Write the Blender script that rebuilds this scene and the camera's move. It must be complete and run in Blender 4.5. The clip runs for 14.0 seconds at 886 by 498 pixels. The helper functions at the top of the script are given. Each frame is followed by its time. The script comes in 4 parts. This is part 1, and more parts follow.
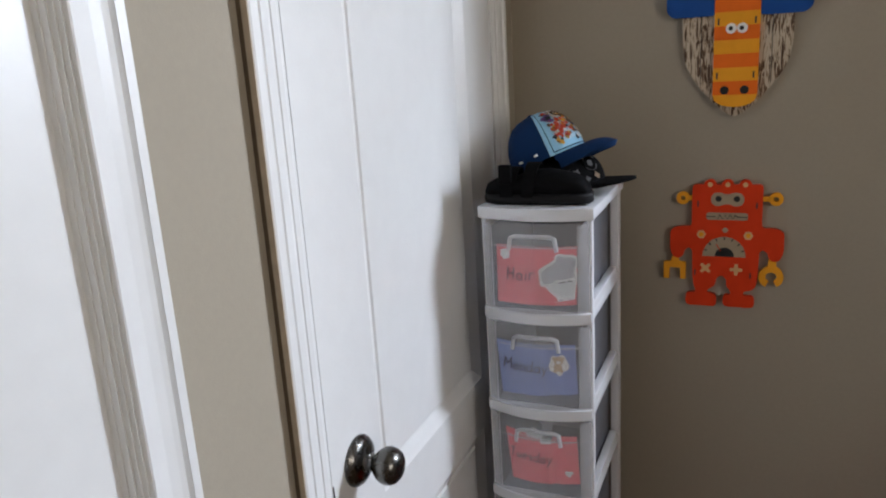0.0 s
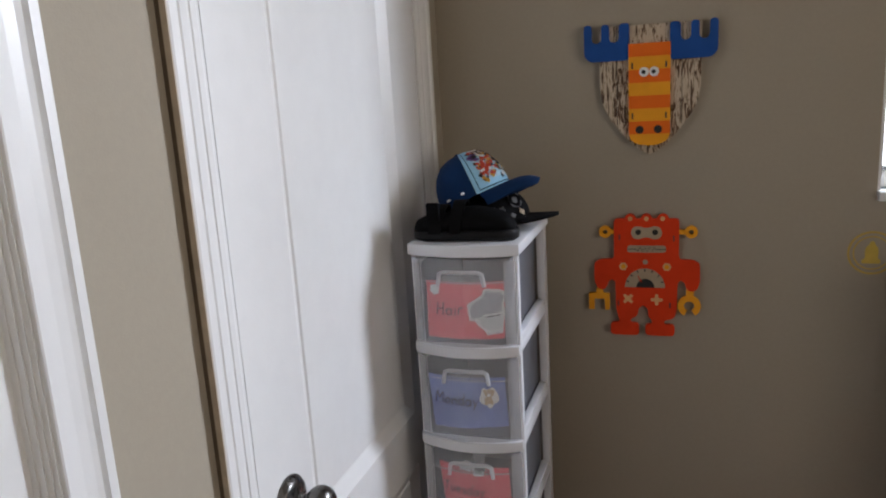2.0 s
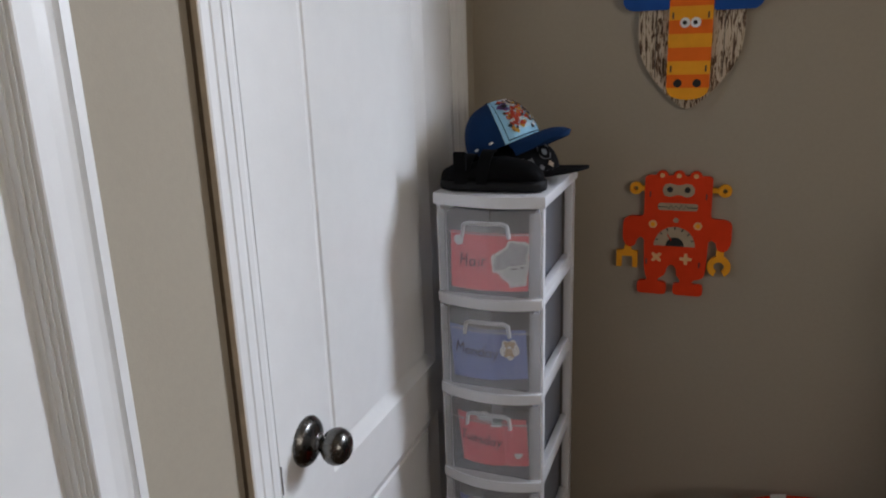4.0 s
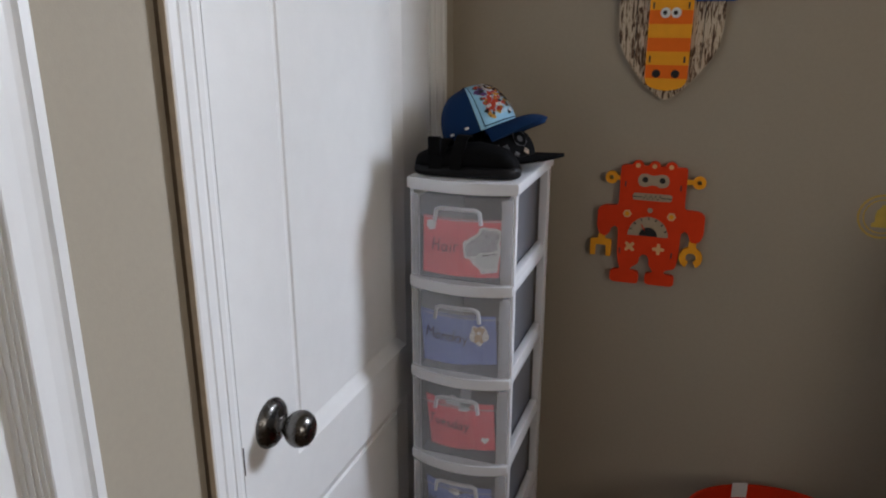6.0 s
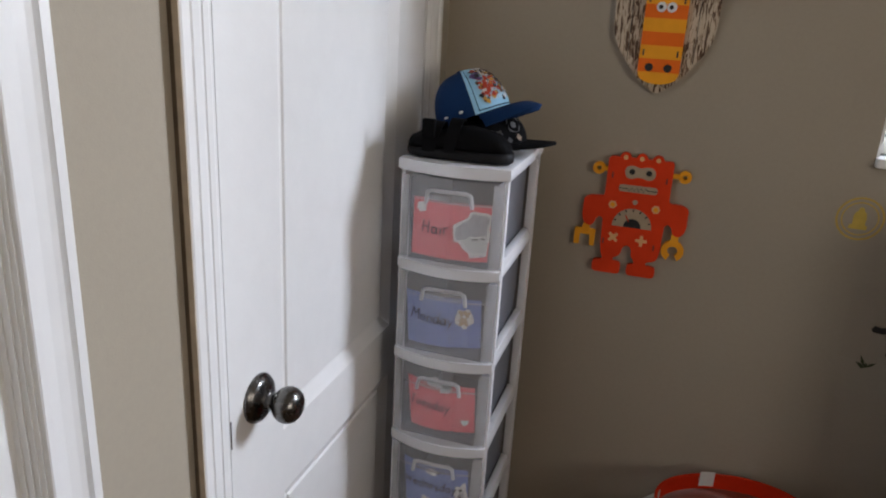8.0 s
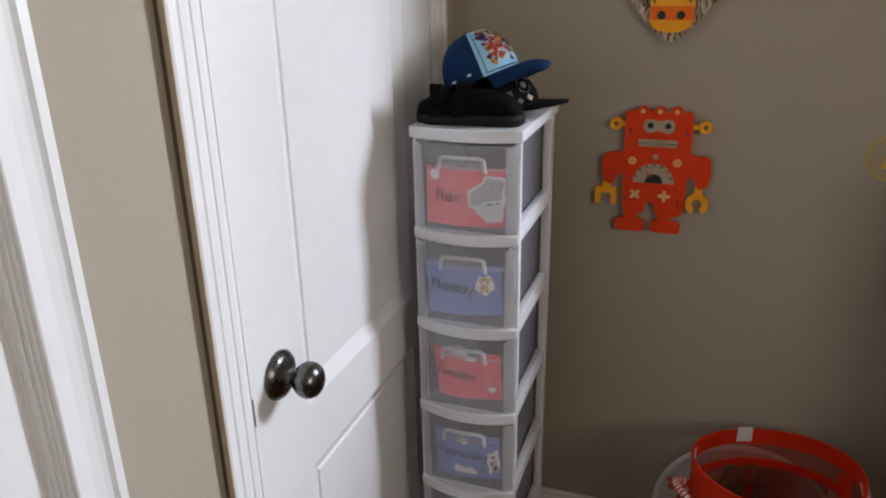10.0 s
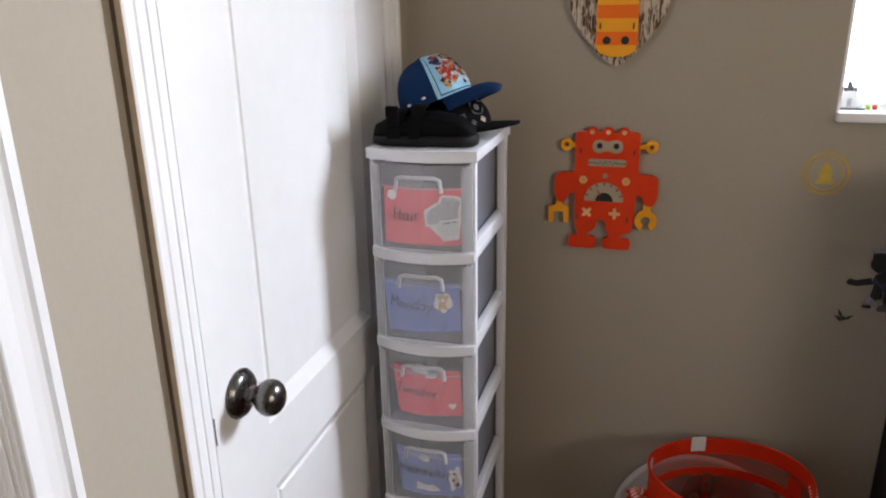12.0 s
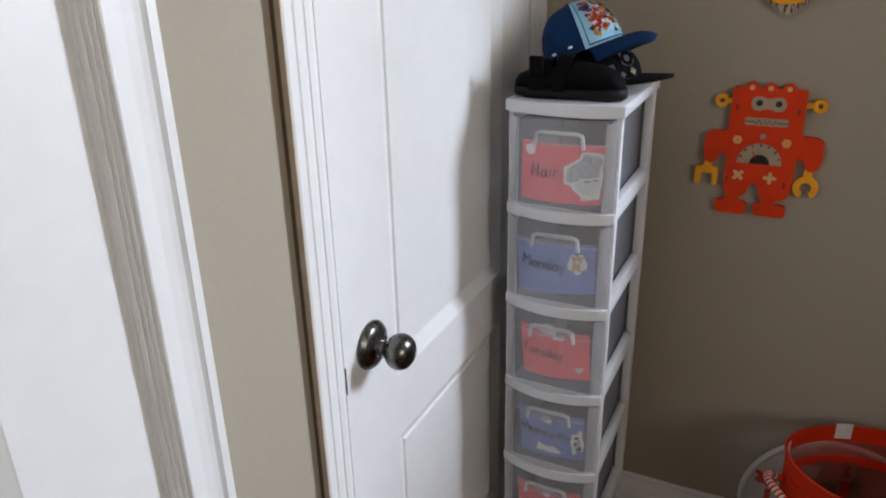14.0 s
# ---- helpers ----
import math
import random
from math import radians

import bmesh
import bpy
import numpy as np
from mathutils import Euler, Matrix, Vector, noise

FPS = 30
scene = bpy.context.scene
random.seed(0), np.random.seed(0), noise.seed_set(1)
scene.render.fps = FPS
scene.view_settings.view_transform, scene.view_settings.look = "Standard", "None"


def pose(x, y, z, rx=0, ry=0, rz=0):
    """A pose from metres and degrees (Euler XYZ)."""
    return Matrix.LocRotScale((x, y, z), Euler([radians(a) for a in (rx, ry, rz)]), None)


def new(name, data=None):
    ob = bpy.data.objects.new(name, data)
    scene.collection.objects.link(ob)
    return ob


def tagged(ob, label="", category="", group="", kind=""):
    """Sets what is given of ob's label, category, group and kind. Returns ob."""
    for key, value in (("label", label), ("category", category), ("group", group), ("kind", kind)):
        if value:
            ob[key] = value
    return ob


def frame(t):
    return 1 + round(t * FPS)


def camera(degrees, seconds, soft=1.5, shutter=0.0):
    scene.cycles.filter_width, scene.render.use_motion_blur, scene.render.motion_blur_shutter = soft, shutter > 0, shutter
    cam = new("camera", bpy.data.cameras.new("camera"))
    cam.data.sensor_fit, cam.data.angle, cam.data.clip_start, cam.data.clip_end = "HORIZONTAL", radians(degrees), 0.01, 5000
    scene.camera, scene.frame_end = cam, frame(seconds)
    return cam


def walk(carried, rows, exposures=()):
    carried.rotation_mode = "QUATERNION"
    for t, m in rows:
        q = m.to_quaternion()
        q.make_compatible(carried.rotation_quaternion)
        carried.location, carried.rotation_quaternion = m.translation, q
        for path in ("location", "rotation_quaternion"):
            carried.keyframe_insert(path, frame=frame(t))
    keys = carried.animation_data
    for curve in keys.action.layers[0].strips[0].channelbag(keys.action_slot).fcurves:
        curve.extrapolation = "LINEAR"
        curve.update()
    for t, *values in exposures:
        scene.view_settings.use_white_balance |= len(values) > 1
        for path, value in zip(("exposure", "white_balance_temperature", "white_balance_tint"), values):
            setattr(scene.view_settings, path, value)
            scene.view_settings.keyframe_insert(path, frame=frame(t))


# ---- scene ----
# ---------------------------------------------------------------- camera
cam = camera(61.83, 14.0, soft=2.0)
PATH = [
    (0, pose(0.5052, -1.6204, 1.4528, 75.407, 3.460, 22.720)),
    (0.2, pose(0.5177, -1.6196, 1.4556, 75.722, 3.589, 22.066)),
    (0.5, pose(0.5365, -1.6185, 1.4599, 74.680, 3.783, 19.716)),
    (0.7, pose(0.5318, -1.6186, 1.4613, 73.717, 3.433, 19.552)),
    (1, pose(0.5247, -1.6187, 1.4634, 74.156, 2.909, 21.052)),
    (1.2, pose(0.5235, -1.6199, 1.4604, 74.293, 2.994, 20.358)),
    (1.5, pose(0.5216, -1.6216, 1.4560, 74.758, 3.121, 18.818)),
    (1.7, pose(0.5243, -1.6284, 1.4594, 75.568, 3.213, 19.234)),
    (2, pose(0.5284, -1.6385, 1.4644, 77.686, 3.352, 17.802)),
    (2.2, pose(0.5345, -1.6416, 1.4612, 77.396, 3.516, 17.315)),
    (2.5, pose(0.5436, -1.6463, 1.4565, 76.843, 3.761, 19.903)),
    (2.7, pose(0.5396, -1.6460, 1.4524, 76.675, 3.376, 22.198)),
    (3, pose(0.5335, -1.6455, 1.4462, 77.156, 2.798, 23.645)),
    (3.2, pose(0.5397, -1.6412, 1.4572, 78.682, 3.116, 22.544)),
    (3.5, pose(0.5491, -1.6348, 1.4736, 76.403, 3.593, 21.620)),
    (3.7, pose(0.5390, -1.6307, 1.4594, 74.794, 2.728, 20.905)),
    (5.8, pose(0.5287, -1.5984, 1.4490, 73.015, 0.065, 20.398)),
    (6, pose(0.5548, -1.6121, 1.4654, 72.507, -0.015, 19.966)),
    (6.2, pose(0.5503, -1.6191, 1.4536, 70.591, -0.143, 20.174)),
    (6.5, pose(0.5436, -1.6297, 1.4358, 69.825, -0.334, 18.010)),
    (6.7, pose(0.5304, -1.6275, 1.4428, 70.409, -0.411, 18.499)),
    (7, pose(0.5105, -1.6243, 1.4534, 71.696, -0.526, 21.225)),
    (7.2, pose(0.5162, -1.6285, 1.4590, 72.777, -1.172, 22.088)),
    (7.5, pose(0.5248, -1.6349, 1.4673, 71.991, -2.142, 20.186)),
    (7.7, pose(0.5228, -1.6322, 1.4659, 71.727, -2.542, 19.523)),
    (8, pose(0.5198, -1.6282, 1.4639, 71.274, -3.141, 18.383)),
    (8.2, pose(0.5257, -1.6297, 1.4593, 70.811, -2.352, 18.459)),
    (10.3, pose(0.5471, -1.6053, 1.4436, 69.257, 1.318, 19.344)),
    (10.5, pose(0.5487, -1.6106, 1.4383, 70.130, 0.911, 17.402)),
    (10.7, pose(0.5513, -1.6116, 1.4364, 69.323, 1.427, 17.084)),
    (11, pose(0.5553, -1.6130, 1.4336, 68.797, 2.202, 17.072)),
    (11.2, pose(0.5559, -1.6189, 1.4393, 69.980, 1.779, 15.795)),
    (11.5, pose(0.5568, -1.6278, 1.4478, 72.958, 1.144, 14.885)),
    (11.7, pose(0.5566, -1.6310, 1.4456, 72.376, 1.089, 15.534)),
    (12, pose(0.5563, -1.6359, 1.4423, 71.277, 1.007, 16.259)),
    (12.2, pose(0.5599, -1.6377, 1.4400, 71.248, 1.475, 16.562)),
    (12.5, pose(0.5654, -1.6405, 1.4366, 70.942, 2.176, 18.699)),
    (13, pose(0.5501, -1.6266, 1.4351, 69.433, 3.621, 19.142)),
    (13.2, pose(0.5426, -1.6270, 1.4319, 68.061, 2.419, 19.372)),
    (13.5, pose(0.5313, -1.6276, 1.4271, 68.644, 0.615, 21.145)),
    (14, pose(0.5157, -1.6031, 1.4471, 67.257, 1.244, 26.003)),
]
EXPOSURES = [(0.0, -0.18, 6150, 13), (0.5, -0.32, 6200, 13), (2.0, -0.32, 6300, 15), (3.0, -0.31, 6250, 14), (3.5, -0.53, 6250, 14), (6.0, -0.48, 6250, 14), (6.5, -0.47, 6250, 14),
             (7.0, -0.30, 6250, 15), (8.0, -0.24, 6300, 15), (10.5, -0.06, 6350, 16), (11.0, -0.06, 6350, 16), (11.5, 0.04, 6350, 16), (12.0, 0.24, 6350, 16), (12.5, 0.29, 6350, 16),
             (13.0, 0.18, 6300, 15), (13.5, 0.06, 6250, 14), (14.0, -0.06, 6200, 13)]
walk(cam, PATH, EXPOSURES)

# ---------------------------------------------------------------- world and light
scene.view_settings.exposure = 0.0
world = bpy.data.worlds.new("sky")
scene.world = world
world.use_nodes = True
wn = world.node_tree.nodes
sky = wn.new("ShaderNodeTexSky")
sky.sky_type = "NISHITA"
sky.sun_disc = False
sky.sun_elevation = radians(38)
sky.sun_rotation = radians(40)
wn["Background"].inputs["Strength"].default_value = 0.12
world.node_tree.links.new(sky.outputs[0], wn["Background"].inputs["Color"])

WIN_X0, WIN_X1, WIN_Z0, WIN_Z1 = 0.888, 2.36, 1.216, 2.30
win_light = bpy.data.lights.new("window_daylight", "AREA")
win_light.shape = "RECTANGLE"
win_light.size, win_light.size_y = 0.32, 0.66
win_light.energy = 44
win_light.spread = radians(140)
win_light.color = (0.82, 0.90, 0.99)
wl = new("window_daylight", win_light)
wl.matrix_world = pose(2.02, 0.345, 1.92, 56, 0, 132)      # stands just outside the farther casement
E_Y0, E_Y1, E_Z0, E_Z1 = -2.75, -1.55, 1.1, 2.2              # opening of the assumed side window, out of view
# warm fill lamp, added for the far wall and tower fronts; its window is assumed
side_light = bpy.data.lights.new("assumed_side_fill", "AREA")
side_light.shape = "RECTANGLE"
side_light.size, side_light.size_y = 1.10, 0.90
side_light.energy = 12.2
side_light.spread = radians(130)
side_light.color = (1.0, 0.905, 0.75)
sl = new("assumed_side_fill", side_light)
sl.matrix_world = pose(2.60, (E_Y0 + E_Y1) / 2, 1.66, 97, 0, 58)


# ---------------------------------------------------------------- materials
def material(name, colour, rough=0.5, metal=0.0, scale=40.0, vary=0.08, bump=0.0, bump_scale=200.0,
             stain=0.06, stain_scale=3.0, spec=0.5, see=0.0, coat=0.0, random_tint=0.0, trans=0.0):
    """A surface with colour changes at two scales, fine relief, and, where see > 0, light passing straight through."""
    m = bpy.data.materials.new(name)
    m.use_nodes = True
    nt = m.node_tree
    n, link = nt.nodes, nt.links.new
    b = n["Principled BSDF"]
    b.inputs["Roughness"].default_value = rough
    b.inputs["Metallic"].default_value = metal
    b.inputs["Specular IOR Level"].default_value = spec
    b.inputs["Coat Weight"].default_value = coat
    tc = n.new("ShaderNodeTexCoord")
    fine = n.new("ShaderNodeTexNoise")
    fine.inputs["Scale"].default_value = scale
    fine.inputs["Detail"].default_value = 6
    broad = n.new("ShaderNodeTexNoise")
    broad.inputs["Scale"].default_value = stain_scale
    broad.inputs["Detail"].default_value = 3
    link(tc.outputs["Object"], fine.inputs["Vector"])
    link(tc.outputs["Object"], broad.inputs["Vector"])

    def factor(src, amount):
        r = n.new("ShaderNodeMapRange")
        r.inputs["From Min"].default_value, r.inputs["From Max"].default_value = 0.3, 0.7
        r.inputs["To Min"].default_value, r.inputs["To Max"].default_value = 1 - amount, 1 + amount
        link(src, r.inputs["Value"])
        return r.outputs[0]

    mul = n.new("ShaderNodeMath")
    mul.operation = "MULTIPLY"
    link(factor(fine.outputs["Fac"], vary), mul.inputs[0])
    link(factor(broad.outputs["Fac"], stain), mul.inputs[1])
    tint = n.new("ShaderNodeVectorMath")
    tint.operation = "SCALE"
    tint.inputs[0].default_value = colour
    link(mul.outputs[0], tint.inputs["Scale"])
    link(tint.outputs[0], b.inputs["Base Color"])
    rr = n.new("ShaderNodeMapRange")
    rr.inputs["To Min"].default_value, rr.inputs["To Max"].default_value = max(rough - 0.08, 0.02), min(rough + 0.08, 1)
    link(fine.outputs["Fac"], rr.inputs["Value"])
    link(rr.outputs[0], b.inputs["Roughness"])
    if bump:
        t = n.new("ShaderNodeTexNoise")
        t.inputs["Scale"].default_value = bump_scale
        t.inputs["Detail"].default_value = 4
        link(tc.outputs["Object"], t.inputs["Vector"])
        bp = n.new("ShaderNodeBump")
        bp.inputs["Strength"].default_value = bump
        bp.inputs["Distance"].default_value = 0.002
        link(t.outputs["Fac"], bp.inputs["Height"])
        link(bp.outputs[0], b.inputs["Normal"])
    out = n["Material Output"]
    last = b.outputs[0]
    if trans:
        tl = n.new("ShaderNodeBsdfTranslucent")
        tl.inputs["Color"].default_value = (*colour, 1)
        mt = n.new("ShaderNodeMixShader")
        mt.inputs[0].default_value = trans
        link(last, mt.inputs[1])
        link(tl.outputs[0], mt.inputs[2])
        last = mt.outputs[0]
    if see:
        tr = n.new("ShaderNodeBsdfTransparent")
        mx = n.new("ShaderNodeMixShader")
        mx.inputs[0].default_value = see
        link(last, mx.inputs[1])
        link(tr.outputs[0], mx.inputs[2])
        last = mx.outputs[0]
    link(last, out.inputs["Surface"])
    return m


def weathered(name):
    """Old white paint crackled off brown boards, the grain running upright."""
    m = bpy.data.materials.new(name)
    m.use_nodes = True
    n, link = m.node_tree.nodes, m.node_tree.links.new
    b = n["Principled BSDF"]
    b.inputs["Roughness"].default_value = 0.6
    tc = n.new("ShaderNodeTexCoord")
    mp = n.new("ShaderNodeMapping")
    mp.inputs["Scale"].default_value = (230, 60, 30)
    link(tc.outputs["Object"], mp.inputs["Vector"])
    a = n.new("ShaderNodeTexNoise")
    a.inputs["Scale"].default_value = 1.0
    a.inputs["Detail"].default_value = 6
    a.inputs["Distortion"].default_value = 1.3
    link(mp.outputs[0], a.inputs["Vector"])
    worn = n.new("ShaderNodeTexNoise")            # larger areas where more paint is gone
    worn.inputs["Scale"].default_value = 22
    link(tc.outputs["Object"], worn.inputs["Vector"])
    mix = n.new("ShaderNodeMath")
    mix.operation = "MULTIPLY_ADD"
    mix.inputs[1].default_value = 0.30
    link(worn.outputs["Fac"], mix.inputs[0])
    link(a.outputs["Fac"], mix.inputs[2])
    r = n.new("ShaderNodeValToRGB")
    e = r.color_ramp.elements
    e[0].position, e[0].color = 0.575, (0.075, 0.038, 0.019, 1)
    e[1].position, e[1].color = 0.655, (0.56, 0.47, 0.35, 1)
    mid = e.new(0.615)
    mid.color = (0.26, 0.17, 0.10, 1)
    link(mix.outputs[0], r.inputs[0])
    link(r.outputs[0], b.inputs["Base Color"])
    bp = n.new("ShaderNodeBump")
    bp.inputs["Strength"].default_value = 0.3
    bp.inputs["Distance"].default_value = 0.001
    link(a.outputs["Fac"], bp.inputs["Height"])
    link(bp.outputs[0], b.inputs["Normal"])
    return m


WALL = material("taupe_wall_paint", (0.382, 0.337, 0.268), 0.65, vary=0.02, scale=120, bump=0.12, bump_scale=420, stain=0.03, stain_scale=1.6, spec=0.15)
WHITE = material("white_semi_gloss_paint", (0.80, 0.80, 0.79), 0.36, vary=0.015, scale=30, bump=0.05, bump_scale=180, stain=0.02, stain_scale=4)
# ceiling, out-of-view walls and floor are coloured to dim and warm bounced light
CEIL = material("ceiling_paint", (0.46, 0.41, 0.34), 0.85, vary=0.02, bump=0.2, bump_scale=250)
ROOM = material("bounce_tint_brown", (0.24, 0.165, 0.105), 0.65, vary=0.02, scale=120, bump=0.12, bump_scale=420, stain=0.03, stain_scale=1.6, spec=0.15)
FLOOR = material("carpet", (0.130, 0.082, 0.046), 0.95, vary=0.2, scale=260, bump=0.6, bump_scale=600, spec=0.1)
NICKEL = material("aged_nickel", (0.14, 0.135, 0.128), 0.27, metal=1.0, vary=0.06, scale=60, stain=0.08, stain_scale=25)
DARK = material("dark_gap", (0.05, 0.045, 0.04), 0.7)
PLASTIC = material("white_plastic", (0.86, 0.87, 0.90), 0.32, vary=0.01, bump=0.03, bump_scale=90, stain=0.02, trans=0.2)
CLEAR = material("frosted_clear_plastic", (0.87, 0.89, 0.93), 0.30, vary=0.01, stain=0.01, see=0.83, trans=0.16)
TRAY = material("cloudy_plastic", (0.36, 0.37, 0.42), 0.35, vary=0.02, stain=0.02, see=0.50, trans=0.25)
RETURN = material("thick_frosted_plastic", (0.86, 0.88, 0.93), 0.35, vary=0.02, stain=0.02, see=0.70, trans=0.2)
HANDLE = material("moulded_handle_plastic", (0.82, 0.83, 0.86), 0.3, see=0.45, trans=0.2)
PINK = material("pink_paper", (0.83, 0.16, 0.19), 0.85, vary=0.05, scale=300, spec=0.2)
BLUE = material("blue_paper", (0.20, 0.27, 0.60), 0.85, vary=0.05, scale=300, spec=0.2)
INK = material("pencil_ink", (0.028, 0.022, 0.032), 0.7)
STICK = material("white_sticker", (0.80, 0.80, 0.80), 0.5, vary=0.02)
STICKG = material("grey_sticker_print", (0.45, 0.46, 0.50), 0.5, vary=0.25, scale=160)
PALEG = material("pale_sticker_print", (0.66, 0.67, 0.70), 0.5, vary=0.06, scale=160)
STICKT = material("tan_sticker_print", (0.55, 0.42, 0.28), 0.5, vary=0.25, scale=160)
RED = material("red_painted_wood", (0.72, 0.050, 0.009), 0.5, spec=0.15, vary=0.04, stain=0.05, stain_scale=14)
ORANGE = material("orange_painted_wood", (0.85, 0.165, 0.014), 0.5, spec=0.15, vary=0.04)
YELLOW = material("yellow_painted_wood", (0.88, 0.38, 0.022), 0.5, spec=0.15, vary=0.04)
NAVY = material("blue_painted_wood", (0.016, 0.080, 0.32), 0.5, spec=0.15, vary=0.05)
CREAM = material("cream_print", (0.76, 0.44, 0.19), 0.5)
GREYP = material("grey_print", (0.42, 0.33, 0.22), 0.5, vary=0.05)
BLACK = material("black_print", (0.012, 0.012, 0.012), 0.5)
OLDWOOD = weathered("crackled_white_board")
CAPB = material("blue_cotton_twill", (0.0025, 0.023, 0.082), 0.85, vary=0.12, scale=500, bump=0.3, bump_scale=900, spec=0.2)
CAPL = material("pale_blue_cotton", (0.30, 0.56, 0.74), 0.8, vary=0.06, scale=400, bump=0.2, bump_scale=900, spec=0.2)
CAPW = material("whitish_cotton_print", (0.40, 0.58, 0.70), 0.8, vary=0.10, scale=160, bump=0.2, bump_scale=900, spec=0.2)
CAPK = material("black_cotton", (0.005, 0.005, 0.006), 0.9, vary=0.2, scale=400, bump=0.3, bump_scale=800, spec=0.1)
EMBLEM = material("dull_grey_emblem", (0.16, 0.16, 0.165), 0.7, vary=0.2, scale=200)
SHOE = material("black_leather", (0.004, 0.004, 0.0045), 0.7, vary=0.2, scale=120, bump=0.15, bump_scale=200, spec=0.05)
RUBBER = material("black_rubber", (0.005, 0.005, 0.006), 0.6, vary=0.15, scale=150, spec=0.2)
PRINTS = [material("print_red", (0.62, 0.07, 0.03), 0.7), material("print_brown", (0.16, 0.075, 0.035), 0.7),
          material("print_gold", (0.70, 0.38, 0.06), 0.7), material("print_dark", (0.03, 0.03, 0.04), 0.7),
          material("print_white", (0.75, 0.74, 0.72), 0.7), material("print_purple", (0.16, 0.08, 0.26), 0.7)]
NET = material("red_net_fabric", (0.52, 0.030, 0.008), 0.8, vary=0.1, scale=600, see=0.44, trans=0.2)
REDCLOTH = material("red_nylon", (0.74, 0.036, 0.005), 0.6, spec=0.2, vary=0.06, scale=200, bump=0.2, bump_scale=90, trans=0.2)
WHITECLOTH = material("white_nylon", (0.72, 0.71, 0.68), 0.7, vary=0.05, scale=200, bump=0.2, bump_scale=90)
GOLD = material("gold_vinyl", (0.52, 0.35, 0.08), 0.4, vary=0.1)
YELLOWV = material("yellow_vinyl", (0.56, 0.40, 0.07), 0.4, vary=0.1)
VINYLW = material("pale_vinyl", (0.26, 0.26, 0.27), 0.5, vary=0.2, scale=90)
VINYLG = material("grey_vinyl", (0.075, 0.08, 0.10), 0.5, vary=0.2, scale=90)
VINYLB = material("dull_blue_vinyl", (0.045, 0.05, 0.075), 0.5, vary=0.1)
VINYLD = material("dark_vinyl", (0.02, 0.02, 0.022), 0.5)
LEAF = material("green_vinyl", (0.035, 0.05, 0.018), 0.5)
FILM = material("clear_vinyl_film", (0.34, 0.31, 0.26), 0.4, see=0.992)
DARKWOOD = material("near_black_wood", (0.010, 0.0095, 0.011), 0.6, vary=0.2, scale=25, spec=0.2)
TOYG = material("grey_toy_plastic", (0.16, 0.17, 0.18), 0.4)
GLASS = material("window_glass", (0.9, 0.95, 0.95), 0.05, see=0.93)


# ---------------------------------------------------------------- mesh helpers
def finish(bm, name, mat, smooth=None):
    bmesh.ops.recalc_face_normals(bm, faces=bm.faces)
    me = bpy.data.meshes.new(name)
    bm.to_mesh(me)
    bm.free()
    me.materials.append(mat)
    if smooth:
        me.polygons.foreach_set("use_smooth", [True] * len(me.polygons))
        me.set_sharp_from_angle(angle=radians(smooth))
    return me


def part(name, bm, mat, parent, label="", smooth=None):
    ob = new(name, finish(bm, name, mat, smooth))
    ob.parent = parent
    if label:
        tagged(ob, label=label)
    return ob


def root(name, place=(0, 0, 0), **tags):
    e = new(name)
    e.empty_display_size = 0.05
    e.location = place
    return tagged(e, **tags)


def single(name, bm, mat, smooth=None, **tags):
    return tagged(new(name, finish(bm, name, mat, smooth)), **tags)


def box(x0, x1, y0, y1, z0, z1, bevel=0.0, bm=None, seg=2):
    bm = bm or bmesh.new()
    r = bmesh.ops.create_cube(bm, size=1.0)
    for v in r["verts"]:
        v.co = Vector(((x0 + x1) / 2 + v.co.x * (x1 - x0), (y0 + y1) / 2 + v.co.y * (y1 - y0), (z0 + z1) / 2 + v.co.z * (z1 - z0)))
    if bevel:
        es = list({e for v in r["verts"] for e in v.link_edges})
        bmesh.ops.bevel(bm, geom=es, offset=bevel, segments=seg, affect="EDGES", profile=0.5)
    return bm


def prism(pts, axis, a, b, bm=None):
    """A flat outline pushed from a to b along an axis; the outline's two numbers are the other axes in order."""
    bm = bm or bmesh.new()

    def at(p, h):
        return Vector((h, p[0], p[1])) if axis == "x" else Vector((p[0], h, p[1])) if axis == "y" else Vector((p[0], p[1], h))

    lo, hi = [bm.verts.new(at(p, a)) for p in pts], [bm.verts.new(at(p, b)) for p in pts]
    k = len(pts)
    for i in range(k):
        bm.faces.new((lo[i], lo[(i + 1) % k], hi[(i + 1) % k], hi[i]))
    bm.faces.new(lo[::-1])
    bm.faces.new(hi)
    return bm


def rounded(pts, r, seg=4):
    """The outline with every corner rounded to at most r."""
    out, k = [], len(pts)
    for i in range(k):
        p, q, s = Vector(pts[i - 1]), Vector(pts[i]), Vector(pts[(i + 1) % k])
        d1, d2 = p - q, s - q
        c = min(r, d1.length * 0.45, d2.length * 0.45)
        a, b = q + d1.normalized() * c, q + d2.normalized() * c
        for j in range(seg + 1):
            t = j / seg
            out.append(tuple(a * (1 - t) ** 2 + q * 2 * t * (1 - t) + b * t * t))
    return out


def disc(cx, cz, r, seg=28, rz=None, a0=0.0, a1=360.0):
    k = seg if abs(a1 - a0) >= 360 else seg + 1
    return [(cx + r * math.cos(radians(a0 + (a1 - a0) * i / seg)), cz + (rz or r) * math.sin(radians(a0 + (a1 - a0) * i / seg))) for i in range(k)]


